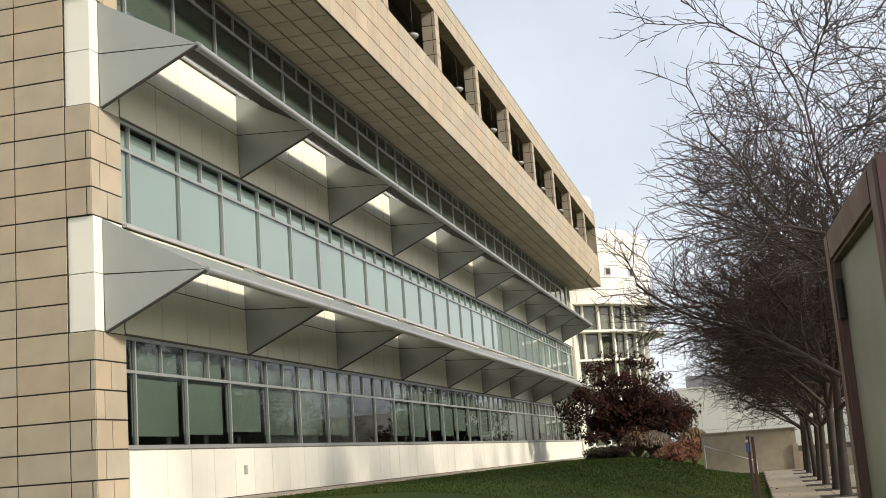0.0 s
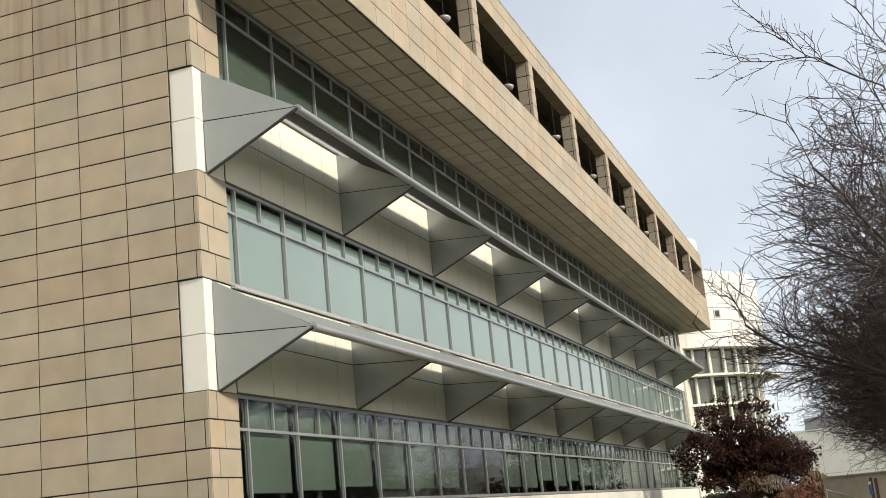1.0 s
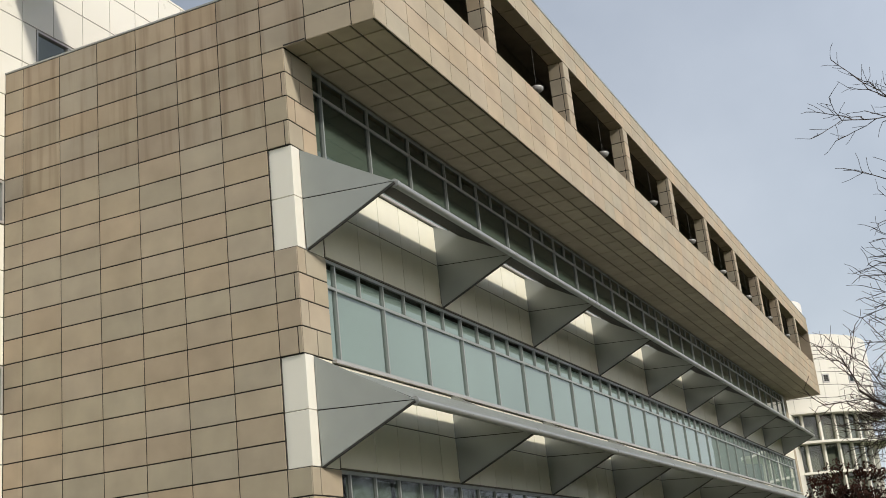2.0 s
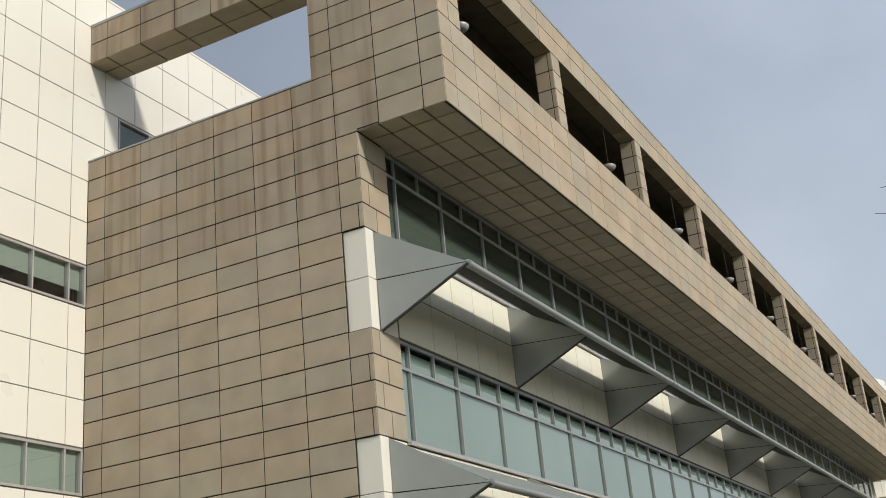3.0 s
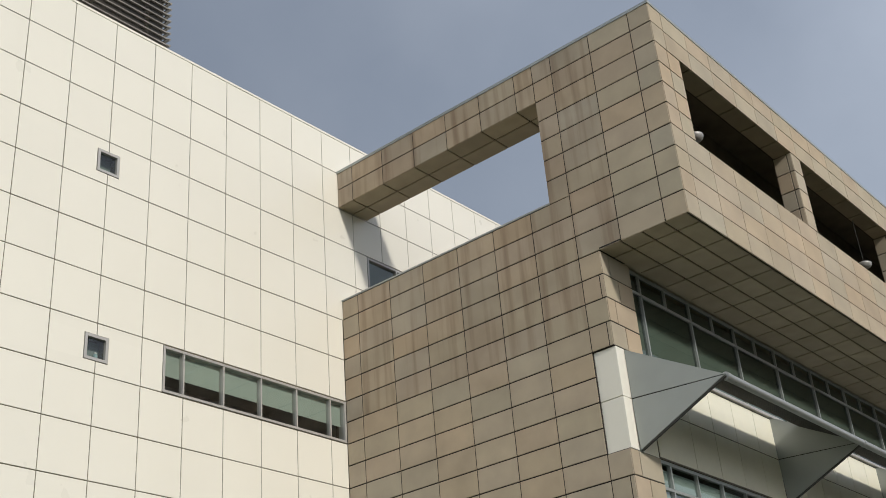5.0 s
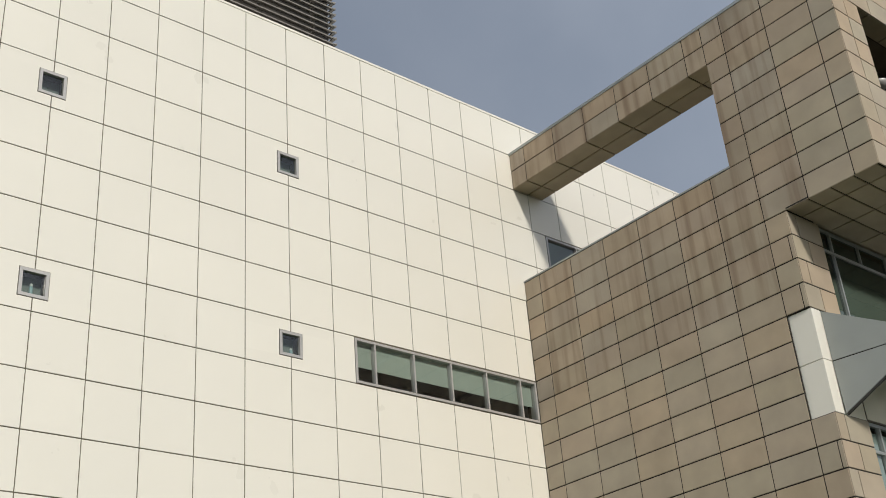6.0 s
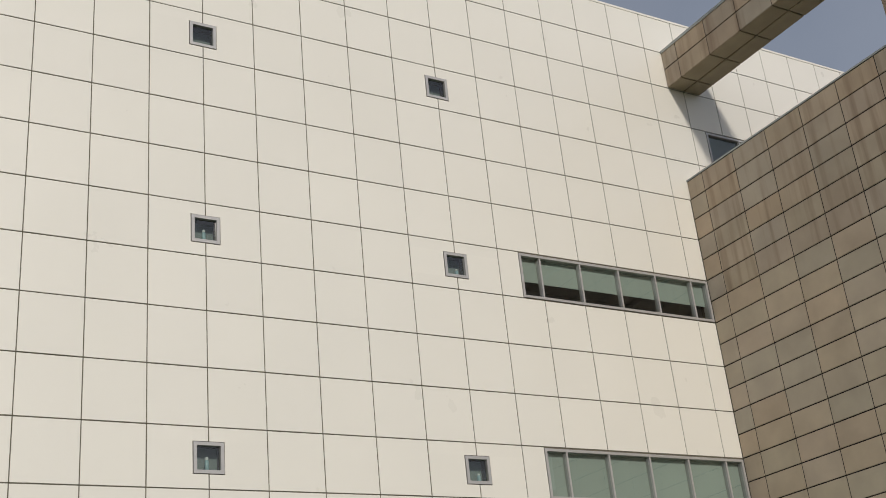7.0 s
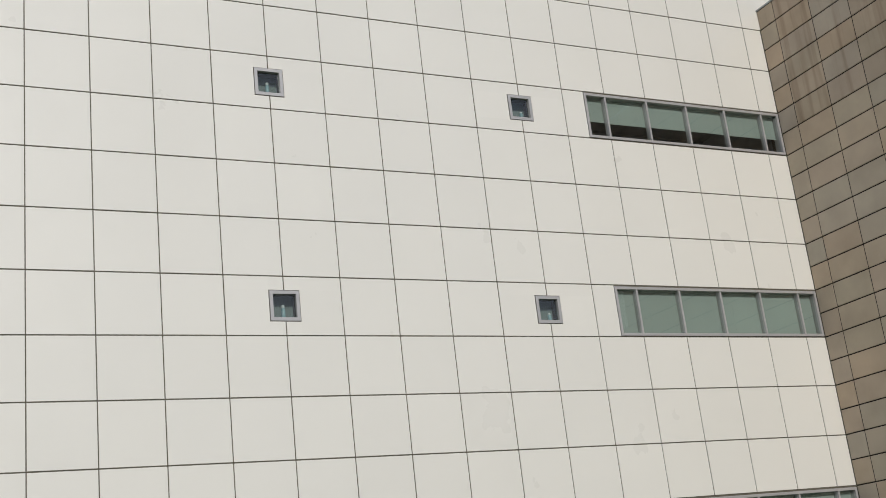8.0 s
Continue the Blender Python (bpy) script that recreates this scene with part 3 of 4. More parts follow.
RM = [-4.5 * M, -3.5 * M, -2.5 * M, -1.5 * M, -0.5 * M]
ribbon(*ribbons[0], RM, 0.36, "ribbon window with grey frame and half-lowered sage blinds", 4)
ribbon(*ribbons[1], RM, 0.0, "ribbon window with grey frame and fully lowered sage blinds", 5)
ribbon(*ribbons[2], RM, 0.25, "ribbon window with grey frame and half-lowered sage blinds", 6)
ribbon(*ribbons[3], [2 * M], 0.1, "grey-framed window in the white wall behind the roof beam", 7)
for k, (y, z) in enumerate(smalls):
    w = tagged(new("window_%d" % (8 + k)), "small square window with a wide grey metal frame", "window", "small square windows of the white wall", "structure")
    w.location = (XW, y, z)
    t = 0.06
    part("window_frame", boxes("window_frame", [((-0.06, -HS, -HS), (0.014, HS, -HS + t)), ((-0.06, -HS, HS - t), (0.014, HS, HS)), ((-0.06, -HS, -HS + t), (0.014, -HS + t, HS - t)), ((-0.06, HS - t, -HS + t), (0.014, HS, HS - t))], FRAME_LIGHT), w)
    part("pane", pane_mesh(-0.035, -HS + t, HS - t, -HS + t, HS - t, GLASS), w).visible_shadow = False
    part("shade", boxes("shade", [((-0.29, -HS + 0.03, -HS + 0.03), (-0.28, HS - 0.03, HS - 0.03))], BLIND_DARK), w)
    if (k % 4) in (1, 2):
        bt = tagged(new("bottle"), "pale blue plastic bottle standing on the window ledge", "bottle", "things on window ledges")
        bt.location = (XW - 0.11, y + (0.0 if k < 4 else 0.06), z - HS + t)
        hgt = 0.25 if k < 4 else 0.17
        part("body", tube("body", [(0, 0, 0), (0, 0, 0.01), (0, 0, hgt * 0.7), (0, 0, hgt * 0.8)], [0.03, 0.036, 0.036, 0.02], material("pale_plastic", (0.35, 0.5, 0.52), 0.3), 12), bt)
        part("cap", tube("cap", [(0, 0, hgt * 0.8), (0, 0, hgt * 0.95), (0, 0, hgt)], [0.028, 0.028, 0.015], PAINT_WHITE, 12), bt)

# rooftop louvre screen
pent = tagged(new("rooftop_louver_screen"), "dark slatted metal louvre screen on the roof of the white block", "louvre screen")
PX, PY0, PY1, PZ0, PZ1 = XW - 0.35, -20 * M, -5.2, 34 * C + 0.05, 23.2
part("core", boxes("core", [((PX - 4, PY0, PZ0), (PX - 0.2, PY1 - 0.12, PZ1))], BLACK), pent)
z = PZ0 + 0.1
slat_me = boxes("slat", [((-0.055, PY0, -0.014), (0.055, PY1, 0.014))], SLAT)
side_me = boxes("slat", [((-4.0, -0.055, -0.014), (0.0, 0.055, 0.014))], SLAT)
while z < PZ1:
    part("slat", slat_me, pent, "", pose(PX - 0.06, 0, z, 0, 18, 0))
    part("slat", side_me, pent, "", pose(PX, PY1 - 0.05, z, 18, 0, 0))
    z += 0.185
y = PY1 - 0.6
while y > PY0:
    part("post", boxes("post", [((PX - 0.19, y - 0.04, PZ0), (PX - 0.13, y + 0.04, PZ1))], SLAT), pent)
    y -= 1.55

# ---- round white tower beyond the facade ----
tower = tagged(new("round_tower"), "round white panelled tower with bands of shaded windows", "building")
TX, TY, TR = -4.5, 76.0, 9.3


def arc_shell(r0, r1, z0, z1, a0, a1, n, mat, name):
    v, f = [], []
    for k in range(n + 1):
        a = radians(a0 + (a1 - a0) * k / n)
        v += [(TX + r * math.cos(a), TY + r * math.sin(a), z) for r, z in ((r0, z0), (r1, z0), (r1, z1), (r0, z1))]
    for k in range(n):
        for j in range(4):
            i = (j + 1) % 4
            f.append([4 * k + j, 4 * k + i, 4 * k + 4 + i, 4 * k + 4 + j])
    f += [[0, 3, 2, 1], [4 * n, 4 * n + 1, 4 * n + 2, 4 * n + 3]]
    return mesh(name, v, f, mat)


def arc_sheet(r, z0, z1, a0, a1, n, mat, name):
    v = [(TX + r * math.cos(radians(a0 + (a1 - a0) * k / n)), TY + r * math.sin(radians(a0 + (a1 - a0) * k / n)), z) for k in range(n + 1) for z in (z0, z1)]
    return mesh(name, v, [[2 * k, 2 * k + 2, 2 * k + 3, 2 * k + 1] for k in range(n)], mat)


part("drum_core", arc_shell(TR - 0.5, TR - 0.03, 11.2, 16.8, 0, 359.9, 72, WHITE_JOINT, "drum_core"), tower)
part("roof_slab", tube("roof_slab", [(TX, TY, 16.5), (TX, TY, 16.7)], [TR - 0.1, TR - 0.1], WHITE, 48), tower)
for j in range(6):
    for k in range(20):
        a0 = -110 + k * 8
        part("panel", arc_shell(TR - 0.03, TR, 11.2 + j * 0.935 + 0.02, 11.2 + (j + 1) * 0.935 - 0.02, a0 + 0.08, a0 + 7.92, 3, WHITE, "panel"), tower)
for a in (-78, -62, -46, -30):
    w = part("window", arc_shell(TR, TR + 0.05, 13.2, 13.85, a, a + 3.6, 2, FRAME_LIGHT, "frame"), tower)
    part("pane", arc_sheet(TR + 0.06, 13.3, 13.75, a + 0.6, a + 3.0, 2, GLASS_DARK, "pane"), w)
    part("backing", arc_shell(TR + 0.045, TR + 0.052, 13.3, 13.75, a + 0.6, a + 3.0, 2, BLACK, "backing"), w)
RI = TR - 0.75
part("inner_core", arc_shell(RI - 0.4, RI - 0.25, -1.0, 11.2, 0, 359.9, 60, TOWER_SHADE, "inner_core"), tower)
for j, z in enumerate((-0.5, 0.5, 2.65, 4.75, 6.85, 8.95, 11.05)):
    part("ledge", arc_shell(RI - 0.2, TR + (0.25 if j > 4 else -0.3), z, z + 0.16, -120, 60, 50, WHITE, "ledge"), tower)
for z0 in (0.66, 2.81, 4.91, 7.01, 9.11):
    for k in range(18):
        a0 = -112 + k * 9
        part("pane", arc_sheet(RI - 0.08, z0, z0 + 1.94, a0 + 0.5, a0 + 8.5, 3, GLASS, "pane"), tower).visible_shadow = False
        part("mullion", arc_shell(RI - 0.12, RI + 0.12, z0, z0 + 1.94, a0 - 0.55, a0 + 0.55, 1, WHITE, "mullion"), tower)
part("balcony", arc_shell(TR - 0.5, TR + 0.8, 8.97, 9.2, -18, 12, 10, WHITE, "balcony"), tower)
part("balcony", arc_shell(TR - 0.5, TR + 0.55, 11.05, 11.3, -18, 12, 10, WHITE, "balcony"), tower)
part("penthouse", tube("penthouse", [(TX + 1.2, TY, 16.6), (TX + 1.2, TY, 20.6), (TX + 1.2, TY, 20.62)], [4.0, 4.0, 3.9], WHITE, 40), tower)
structure("wall_link", boxes("wall_link", [((-8, 64.6, -0.5), (-0.4, 70, 11.0))], WHITE), "white wall linking the facade and the round tower", "wall")

# far walls behind the lawn
fw = structure("wall_far_white", boxes("far_white", [((4.6, 96.0, -2), (60, 98, 5.5))], WHITE_JOINT), "long white panelled building across the street", "building")
for k in range(24):
    for j in range(3):
        part("panel", boxes("panel", [((4.6 + 2.3 * k + 0.01, 95.96, -0.6 + 2.05 * j), (4.6 + 2.3 * (k + 1) - 0.01, 96.0, -0.6 + 2.05 * (j + 1) - 0.02))], WHITE), fw)
structure("backdrop_far_block", boxes("far_block", [((4.2, 130, -2), (13, 140, 8.4)), ((14.0, 131, -2), (19, 136, 19))], GREY_FAR), "distant grey city blocks", "backdrop")
structure("wall_retaining", boxes("retaining", [((8.9, 39.2, -1.5), (13.2, 39.6, 0.72)), ((13.2, 39.25, -1.5), (30, 39.55, -0.35)), ((8.85, 39.15, 0.72), (13.25, 39.65, 0.78)), ((13.0, 39.1, -1.5), (13.25, 39.2, 0.0))], CONCRETE),
          "tan concrete retaining wall at the end of the sidewalk", "wall")
rail = tagged(new("handrail"), "thin white metal handrail beside the lawn slope", "handrail")
part("rail", tube("rail", [(9.0, 38.9, 0.2), (9.8, 37.0, -0.1), (11.3, 36.0, -0.6)], [0.035] * 3, PAINT_WHITE, 8), rail)
for p in ((9.0, 38.9, 0.2), (11.3, 36.0, -0.6)):
    part("post", tube("post", [(p[0], p[1], -1.4), p], [0.025] * 2, PAINT_WHITE, 6), rail)

# ---- pavements, road ----
pave = structure("pavement", boxes("pavement_bed", [((11.55, -30, -1.5), (16.2, 39.1, -1.205))], CONCRETE), "pale concrete sidewalk of square slabs with trees along it", "pavement")
for k in range(46):
    for j in range(3):
        part("slab", soft_box("slab", (0.008, 0.008, -0.06), (1.542, 1.492, 0.0), CONCRETE, 0.006, 1) if (k, j) == (0, 0) else bpy.data.meshes["slab_paving"], pave, "", pose(11.56 + 1.55 * j, -29.9 + 1.5 * k, -1.15))
        if (k, j) == (0, 0):
            pave.children[0].data.name = "slab_paving"
structure("road", boxes("road", [((16.4, -600, -1.5), (26, 36, -1.19))], ASPHALT), "dark asphalt street beside the sidewalk", "road")
structure("kerb", boxes("kerb", [((16.2, -600, -1.5), (16.4, 36, -1.06))], CONCRETE), "concrete kerb along the street", "kerb")
apron = structure("pavement_apron", boxes("apron", [((0.0, 0.0, -0.4), (1.25, END, -0.03))], CONCRETE), "narrow concrete strip along the foot of the facade", "pavement")

# ---- outlet plate on the plinth ----
op = tagged(new("outlet_plate"), "grey metal outlet cover on the white base wall", "outlet cover")
op.location = (0.0, 6.35, 0.555)
part("plate", soft_box("plate", (0, -0.07, -0.1), (0.03, 0.07, 0.1), FRAME, 0.006, 1), op)
part("lid", soft_box("lid", (0.03, -0.05, -0.08), (0.042, 0.05, 0.08), FRAME_LIGHT, 0.005, 1), op)

# ---- brown framed sign beside the path ----
sg = tagged(new("notice_sign"), "brown steel framed notice sign with a blank cream panel", "sign")
A, B = Vector((11.635, -13.93, 0)), Vector((11.69, -15.39, 0))
sg.matrix_basis = Matrix.Translation((A.x, A.y, -1.2)) @ pose(0, 0, 0, 0, 0, math.degrees(math.atan2(B.y - A.y, B.x - A.x)))
W, TH = (B - A).length, 2.42
for x in (0.0, W - 0.13):
    part("post", soft_box("post", (x, -0.06, 0), (x + 0.13, 0.06, TH), BROWN, 0.012), sg)
part("top_rail", soft_box("top_rail", (0.128, -0.06, TH - 0.13), (W - 0.128, 0.06, TH), BROWN, 0.012), sg)
part("bottom_rail", soft_box("bottom_rail", (0.128, -0.06, 0.62), (W - 0.128, 0.06, 0.72), BROWN, 0.012), sg)
part("panel", soft_box("panel", (0.128, -0.02, 0.72), (W - 0.128, 0.035, TH - 0.13), SIGN_PANEL, 0.004, 1), sg)
part("hinge", soft_box("hinge", (0.13, -0.055, TH - 0.36), (0.16, -0.03, TH - 0.2), RUBBER, 0.004, 1), sg)

# ---- sign posts by the sidewalk ----
for x, y, h, plate in ((11.22, 13.9, 1.75, False), (11.1, 14.1, 1.78, True)):
    p = tagged(new("sign_post"), "brown steel sign post with a small blue plate" if plate else "plain brown steel sign post at the lawn edge", "sign post")
    p.location = (x, y, ground_z(x, y) - 0.1)
    part("post", soft_box("post", (-0.04, -0.04, 0), (0.04, 0.04, h + 0.0 - ground_z(x, y) - 1.2), BROWN, 0.008, 1), p)
    if plate:
        q = part("plate", soft_box("plate", (-0.075, -0.062, 1.36), (0.0, -0.045, 1.6), BLUE, 0.01, 1), p)
        part("strip", soft_box("strip", (-0.075, -0.062, 1.62), (0.0, -0.045, 1.69), PAINT_WHITE, 0.005, 1), p)

# ---- a parked car behind the tree trunks ----
car = tagged(new("car"), "dark parked car half hidden by tree trunks", "car")
car.matrix_basis = pose(17.4, 31.0, -1.19)


def loft(name, rows, mat):
    v, f = [], []
    for y, w, z0, z1 in rows:
        v += [(-w, y, z0), (w, y, z0), (w * 0.98, y, (z0 + z1) * 0.55), (w * 0.8, y, z1), (-w * 0.8, y, z1), (-w * 0.98, y, (z0 + z1) * 0.55)]
    for i in range(len(rows) - 1):
        f += [[6 * i + k, 6 * i + (k + 1) % 6, 6 * i + 6 + (k + 1) % 6, 6 * i + 6 + k] for k in range(6)]
    f += [[0, 5, 4, 3, 2, 1], [6 * (len(rows) - 1) + k for k in range(6)]]
    return mesh(name, v, f, mat, False)


part("body", loft("body", [(-2.2, 0.75, 0.35, 0.7), (-2.0, 0.88, 0.25, 0.85), (-0.9, 0.9, 0.22, 0.95), (1.2, 0.9, 0.22, 0.98), (2.0, 0.88, 0.25, 0.9), (2.2, 0.78, 0.35, 0.75)], CAR), car)
part("cabin", loft("cabin", [(-1.1, 0.8, 0.9, 0.95), (-0.4, 0.78, 0.9, 1.42), (0.9, 0.78, 0.9, 1.42), (1.7, 0.8, 0.9, 0.95)], GLASS_DARK), car)
part("roof", loft("roof", [(-0.4, 0.66, 1.40, 1.44), (0.3, 0.7, 1.42, 1.47), (0.9, 0.66, 1.40, 1.44)], CAR), car)
for sx in (-0.8, 0.8):
    for y in (-1.35, 1.35):
        wh = part("wheel", tube("tyre", [(sx - 0.11, y, 0.32), (sx - 0.08, y, 0.32), (sx + 0.08, y, 0.32), (sx + 0.11, y, 0.32)], [0.29, 0.32, 0.32, 0.29], RUBBER, 20), car)
        part("rim", tube("rim", [(sx - 0.115, y, 0.32), (sx + 0.115, y, 0.32)], [0.19, 0.19], FRAME_LIGHT, 14), wh)
for sx in (-0.6, 0.6):
    part("headlight", soft_box("headlight", (sx - 0.15, -2.19, 0.6), (sx + 0.15, -2.1, 0.72), PAINT_WHITE, 0.02), car)


# ---- bare trees ----
class Twigs:
    def __init__(self):
        self.v, self.f = [], []

    def seg(self, p, q, r0, r1, sides=3):
        d = (q - p)
        if d.length < 1e-5:
            return
        d.normalize()
        u = d.orthogonal().normalized(); w = d.cross(u)
        k = len(self.v)
        for c, r in ((p, r0), (q, r1)):
            for j in range(sides):
                a = 2 * math.pi * j / sides
                self.v.append(c + r * (math.cos(a) * u + math.sin(a) * w))
        for j in range(sides):
            i = (j + 1) % sides
            self.f.append((k + j, k + i, k + sides + i, k + sides + j))


def bare_tree(seed, height=11.0, spread=5.5, trunk_h=1.6, trunk_r=0.125, limbs=9, dense=1.0):
    """A street tree without leaves: arching limbs, zigzag branches, fine twigs."""
    rnd = random.Random(seed)
    trunk, crown = Twigs(), Twigs()
    lean = Vector((rnd.uniform(-0.25, 0.1), rnd.uniform(-0.15, 0.15), 0))
    pts = [Vector((0, 0, -0.15)), Vector((0, 0, 0.15)) + lean * 0.1, Vector((0, 0, trunk_h * 0.5)) + lean * 0.5, Vector((0, 0, trunk_h)) + lean]
    rr = [trunk_r * 1.5, trunk_r * 1.1, trunk_r * 0.95, trunk_r * 0.85]
    for i in range(3):
        trunk.seg(pts[i], pts[i + 1], rr[i], rr[i + 1], 10)
    top = pts[-1]
    STEP, SIDES = (0.42, 0.27, 0.2, 0.13), (7, 5, 4, 3)
    BEND, LEAST = (0.08, 0.11, 0.14, 0.17), (0.018, 0.012, 0.009, 0.006)

    def grow(p, d, length, r, depth, sag):
        n = max(2, int(length / STEP[depth]))
        step, turn = length / n, rnd.uniform(0, 6.28)
        for i in range(n):
            f = i / n
            wob = Vector((rnd.gauss(0, 1), rnd.gauss(0, 1), rnd.gauss(0, 0.8))) * BEND[depth]
            d = (d + wob + Vector((0, 0, -sag * (1 - 1.6 * f)))).normalized()
            q = p + d * step
            r2 = max(r * (1 - 0.75 / n), LEAST[depth])
            crown.seg(p, q, r, r2, SIDES[depth])
            p, r = q, r2
            if depth == 3 or (depth == 0 and f < 0.12):
                continue
            for _ in range(2 if rnd.random() < dense * (0.75, 0.45, 0.3)[depth] else 1):
                turn += 2.4 + rnd.uniform(-0.5, 0.5)
                u = d.orthogonal().normalized()
                side = u * math.cos(turn) + d.cross(u) * math.sin(turn)
                side.z *= 0.7
                nd = (d * rnd.uniform(0.55, 0.9) + side * rnd.uniform(0.6, 1.0) + Vector((0, 0, 0.08))).normalized()
                ln = (rnd.uniform(1.1, 2.7) * (1.15 - 0.6 * f), rnd.uniform(0.5, 1.25), rnd.uniform(0.16, 0.5))[depth]
                grow(p, nd, ln, max(r * rnd.uniform(0.4, 0.6), LEAST[depth + 1] * 1.3), depth + 1, (0.02, 0.0, -0.02)[depth])

    lead, p, d = [top], top, Vector((rnd.uniform(-0.12, 0.12), rnd.uniform(-0.12, 0.12), 1)).normalized()
    n, r = 12, trunk_r * 0.85
    for i in range(n):
        d = (d + Vector((rnd.gauss(0, 0.12), rnd.gauss(0, 0.12), 0.04))).normalized()
        q = p + d * ((height - trunk_h) * 0.78 / n)
        crown.seg(p, q, r, r * 0.86, 7)
        p, r = q, r * 0.86
        lead.append(p)
        if i > 3:
            a = 2.4 * i + rnd.uniform(-0.4, 0.4)
            out = Vector((math.cos(a), math.sin(a), rnd.uniform(0.35, 0.9))).normalized()
            grow(p, out, spread * rnd.uniform(0.45, 0.75) * (1.25 - 0.7 * i / n), max(r * 0.6, 0.02), 0, -0.01)
    for k in range(limbs):
        a = 2 * math.pi * (k + rnd.uniform(-0.3, 0.3)) / limbs
        d = Vector((math.cos(a), math.sin(a), rnd.uniform(0.4, 1.35))).normalized()
        grow(lead[rnd.randrange(0, 4)], d, spread * rnd.uniform(0.85, 1.2), trunk_r * rnd.uniform(0.4, 0.55), 0, 0.015)
    return mesh("trunk", trunk.v, trunk.f, BARK, True), mesh("crown", crown.v, crown.f, TWIG, True)


TREES = [bare_tree(11, 12.6, 4.9, 2.2, 0.13, 10, 0.6), bare_tree(29, 11.8, 5.0, 2.1, 0.125, 11, 0.7), bare_tree(37, 10.8, 4.8, 2.2, 0.125, 10, 0.6), bare_tree(51, 9.0, 4.0, 1.8, 0.13, 6, 0.3)]
spots = [(13.9, 8.5, 0, 130), (13.3, 12.3, 1, 160), (13.35, 16.0, 0, 250), (13.25, 19.6, 2, 140), (13.3, 23.4, 0, 210), (13.35, 27.4, 1, 300), (13.3, 32.0, 2, 40), (16.6, 1.5, 0, 190), (13.4, 36.5, 0, 120)]
for x, y, k, turn in spots:
    t = tagged(new("tree"), "bare street tree with dense dark twigs beside the sidewalk", "tree", "trees along the sidewalk")
    t.matrix_basis = pose(x, y, -1.15, 0, 0, turn) @ Matrix.Diagonal((*([1.0 if y < 18 else 0.8] * 3), 1))
    part("trunk", TREES[k][0], t)
    part("crown", TREES[k][1], t)
    pit = tagged(new("tree_pit"), "dark soil square round a street tree", "tree pit", "tree pits along the sidewalk")
    pit.location = (x, y, -1.15)
    part("soil", soft_box("soil", (-0.6, -0.6, -0.04), (0.6, 0.6, 0.012), BARK, 0.01, 1), pit)


# the far side of the street, which the glass of the facade mirrors
structure("wall_across_street", boxes("across", [((44, 10, -1.5), (56, 48, 7.5)), ((44, 54, -1.5), (56, 110, 9.5)), ((47, 60, 9.5), (54, 80, 13))], FAR_BRICK), "plain grey buildings across the street", "building")
for k in range(15):
    y = 2.0 + 7.2 * k + 1.3 * math.sin(5.0 * k)
    t = tagged(new("tree"), "bare street tree with dense dark twigs across the street", "tree", "trees across the street")
    t.matrix_basis = pose(27.0 + math.sin(3.0 * k), y, -1.2, 0, 0, 77 * k)
    part("trunk", TREES[3][0], t)
    part("crown", TREES[3][1], t)


# ---- planting at the crest of the lawn ----
def leaf_cloud(rnd, n, blobs, size, mat, name, flat=0.0):
    v, f = [], []
    for _ in range(n):
        c, r = rnd.choice(blobs)
        d = Vector((rnd.gauss(0, 1), rnd.gauss(0, 1), rnd.gauss(0, 1))).normalized() * (rnd.random() ** 0.4)
        p = Vector((c[0] + d.x * r[0], c[1] + d.y * r[1], c[2] + d.z * r[2]))
        s = size * rnd.uniform(0.6, 1.4)
        u = Vector((rnd.gauss(0, 1), rnd.gauss(0, 1), rnd.gauss(0, 1))).normalized()
        w = u.orthogonal().normalized()
        k = len(v)
        v += [p - u * s, p - w * s * 0.5 + u * s * 0.1, p + u * s, p + w * s * 0.5 + u * s * 0.1]
        f.append((k, k + 1, k + 2, k + 3))
    return mesh(name, v, f, mat)


rnd = random.Random(5)
BX, BY = 4.75, 44.0
bz = ground_z(BX, BY)
bush = tagged(new("small_tree"), "small spreading tree with dark red-brown autumn leaves", "tree")
bush.location = (BX, BY, bz)
tw = Twigs()
blobs = []
for k in range(64):
    a = rnd.uniform(0, 2 * math.pi)
    reach = rnd.uniform(0.6, 3.5)
    e = Vector((math.cos(a) * reach, math.sin(a) * reach, rnd.uniform(1.5, 5.4) * (1 - 0.04 * reach * reach)))
    st0 = Vector((rnd.uniform(-0.15, 0.15), rnd.uniform(-0.15, 0.15), 0.7))
    mid = st0.lerp(e, 0.5) + Vector((rnd.gauss(0, 0.15), rnd.gauss(0, 0.15), 0.25))
    tw.seg(st0, mid, 0.05, 0.03, 5); tw.seg(mid, e, 0.03, 0.008, 4)
    s = rnd.uniform(0.35, 0.8)
    blobs.append((e, (s, s, s * 0.75)))
    blobs.append((mid, (s * 0.8, s * 0.8, s * 0.6)))
stem = Twigs()
for a in range(3):
    stem.seg(Vector((0.1 * a - 0.1, 0.05 * a, -0.1)), Vector((0.35 * (a - 1), 0.2 * (a - 1), 0.9)), 0.09, 0.06, 8)
part("trunk", mesh("trunk", stem.v, stem.f, BARK, True), bush)
part("branchwork", mesh("branchwork", tw.v, tw.f, TWIG, True), bush)
part("crown", leaf_cloud(rnd, 13500, blobs, 0.1, LEAF_RED, "crown"), bush)


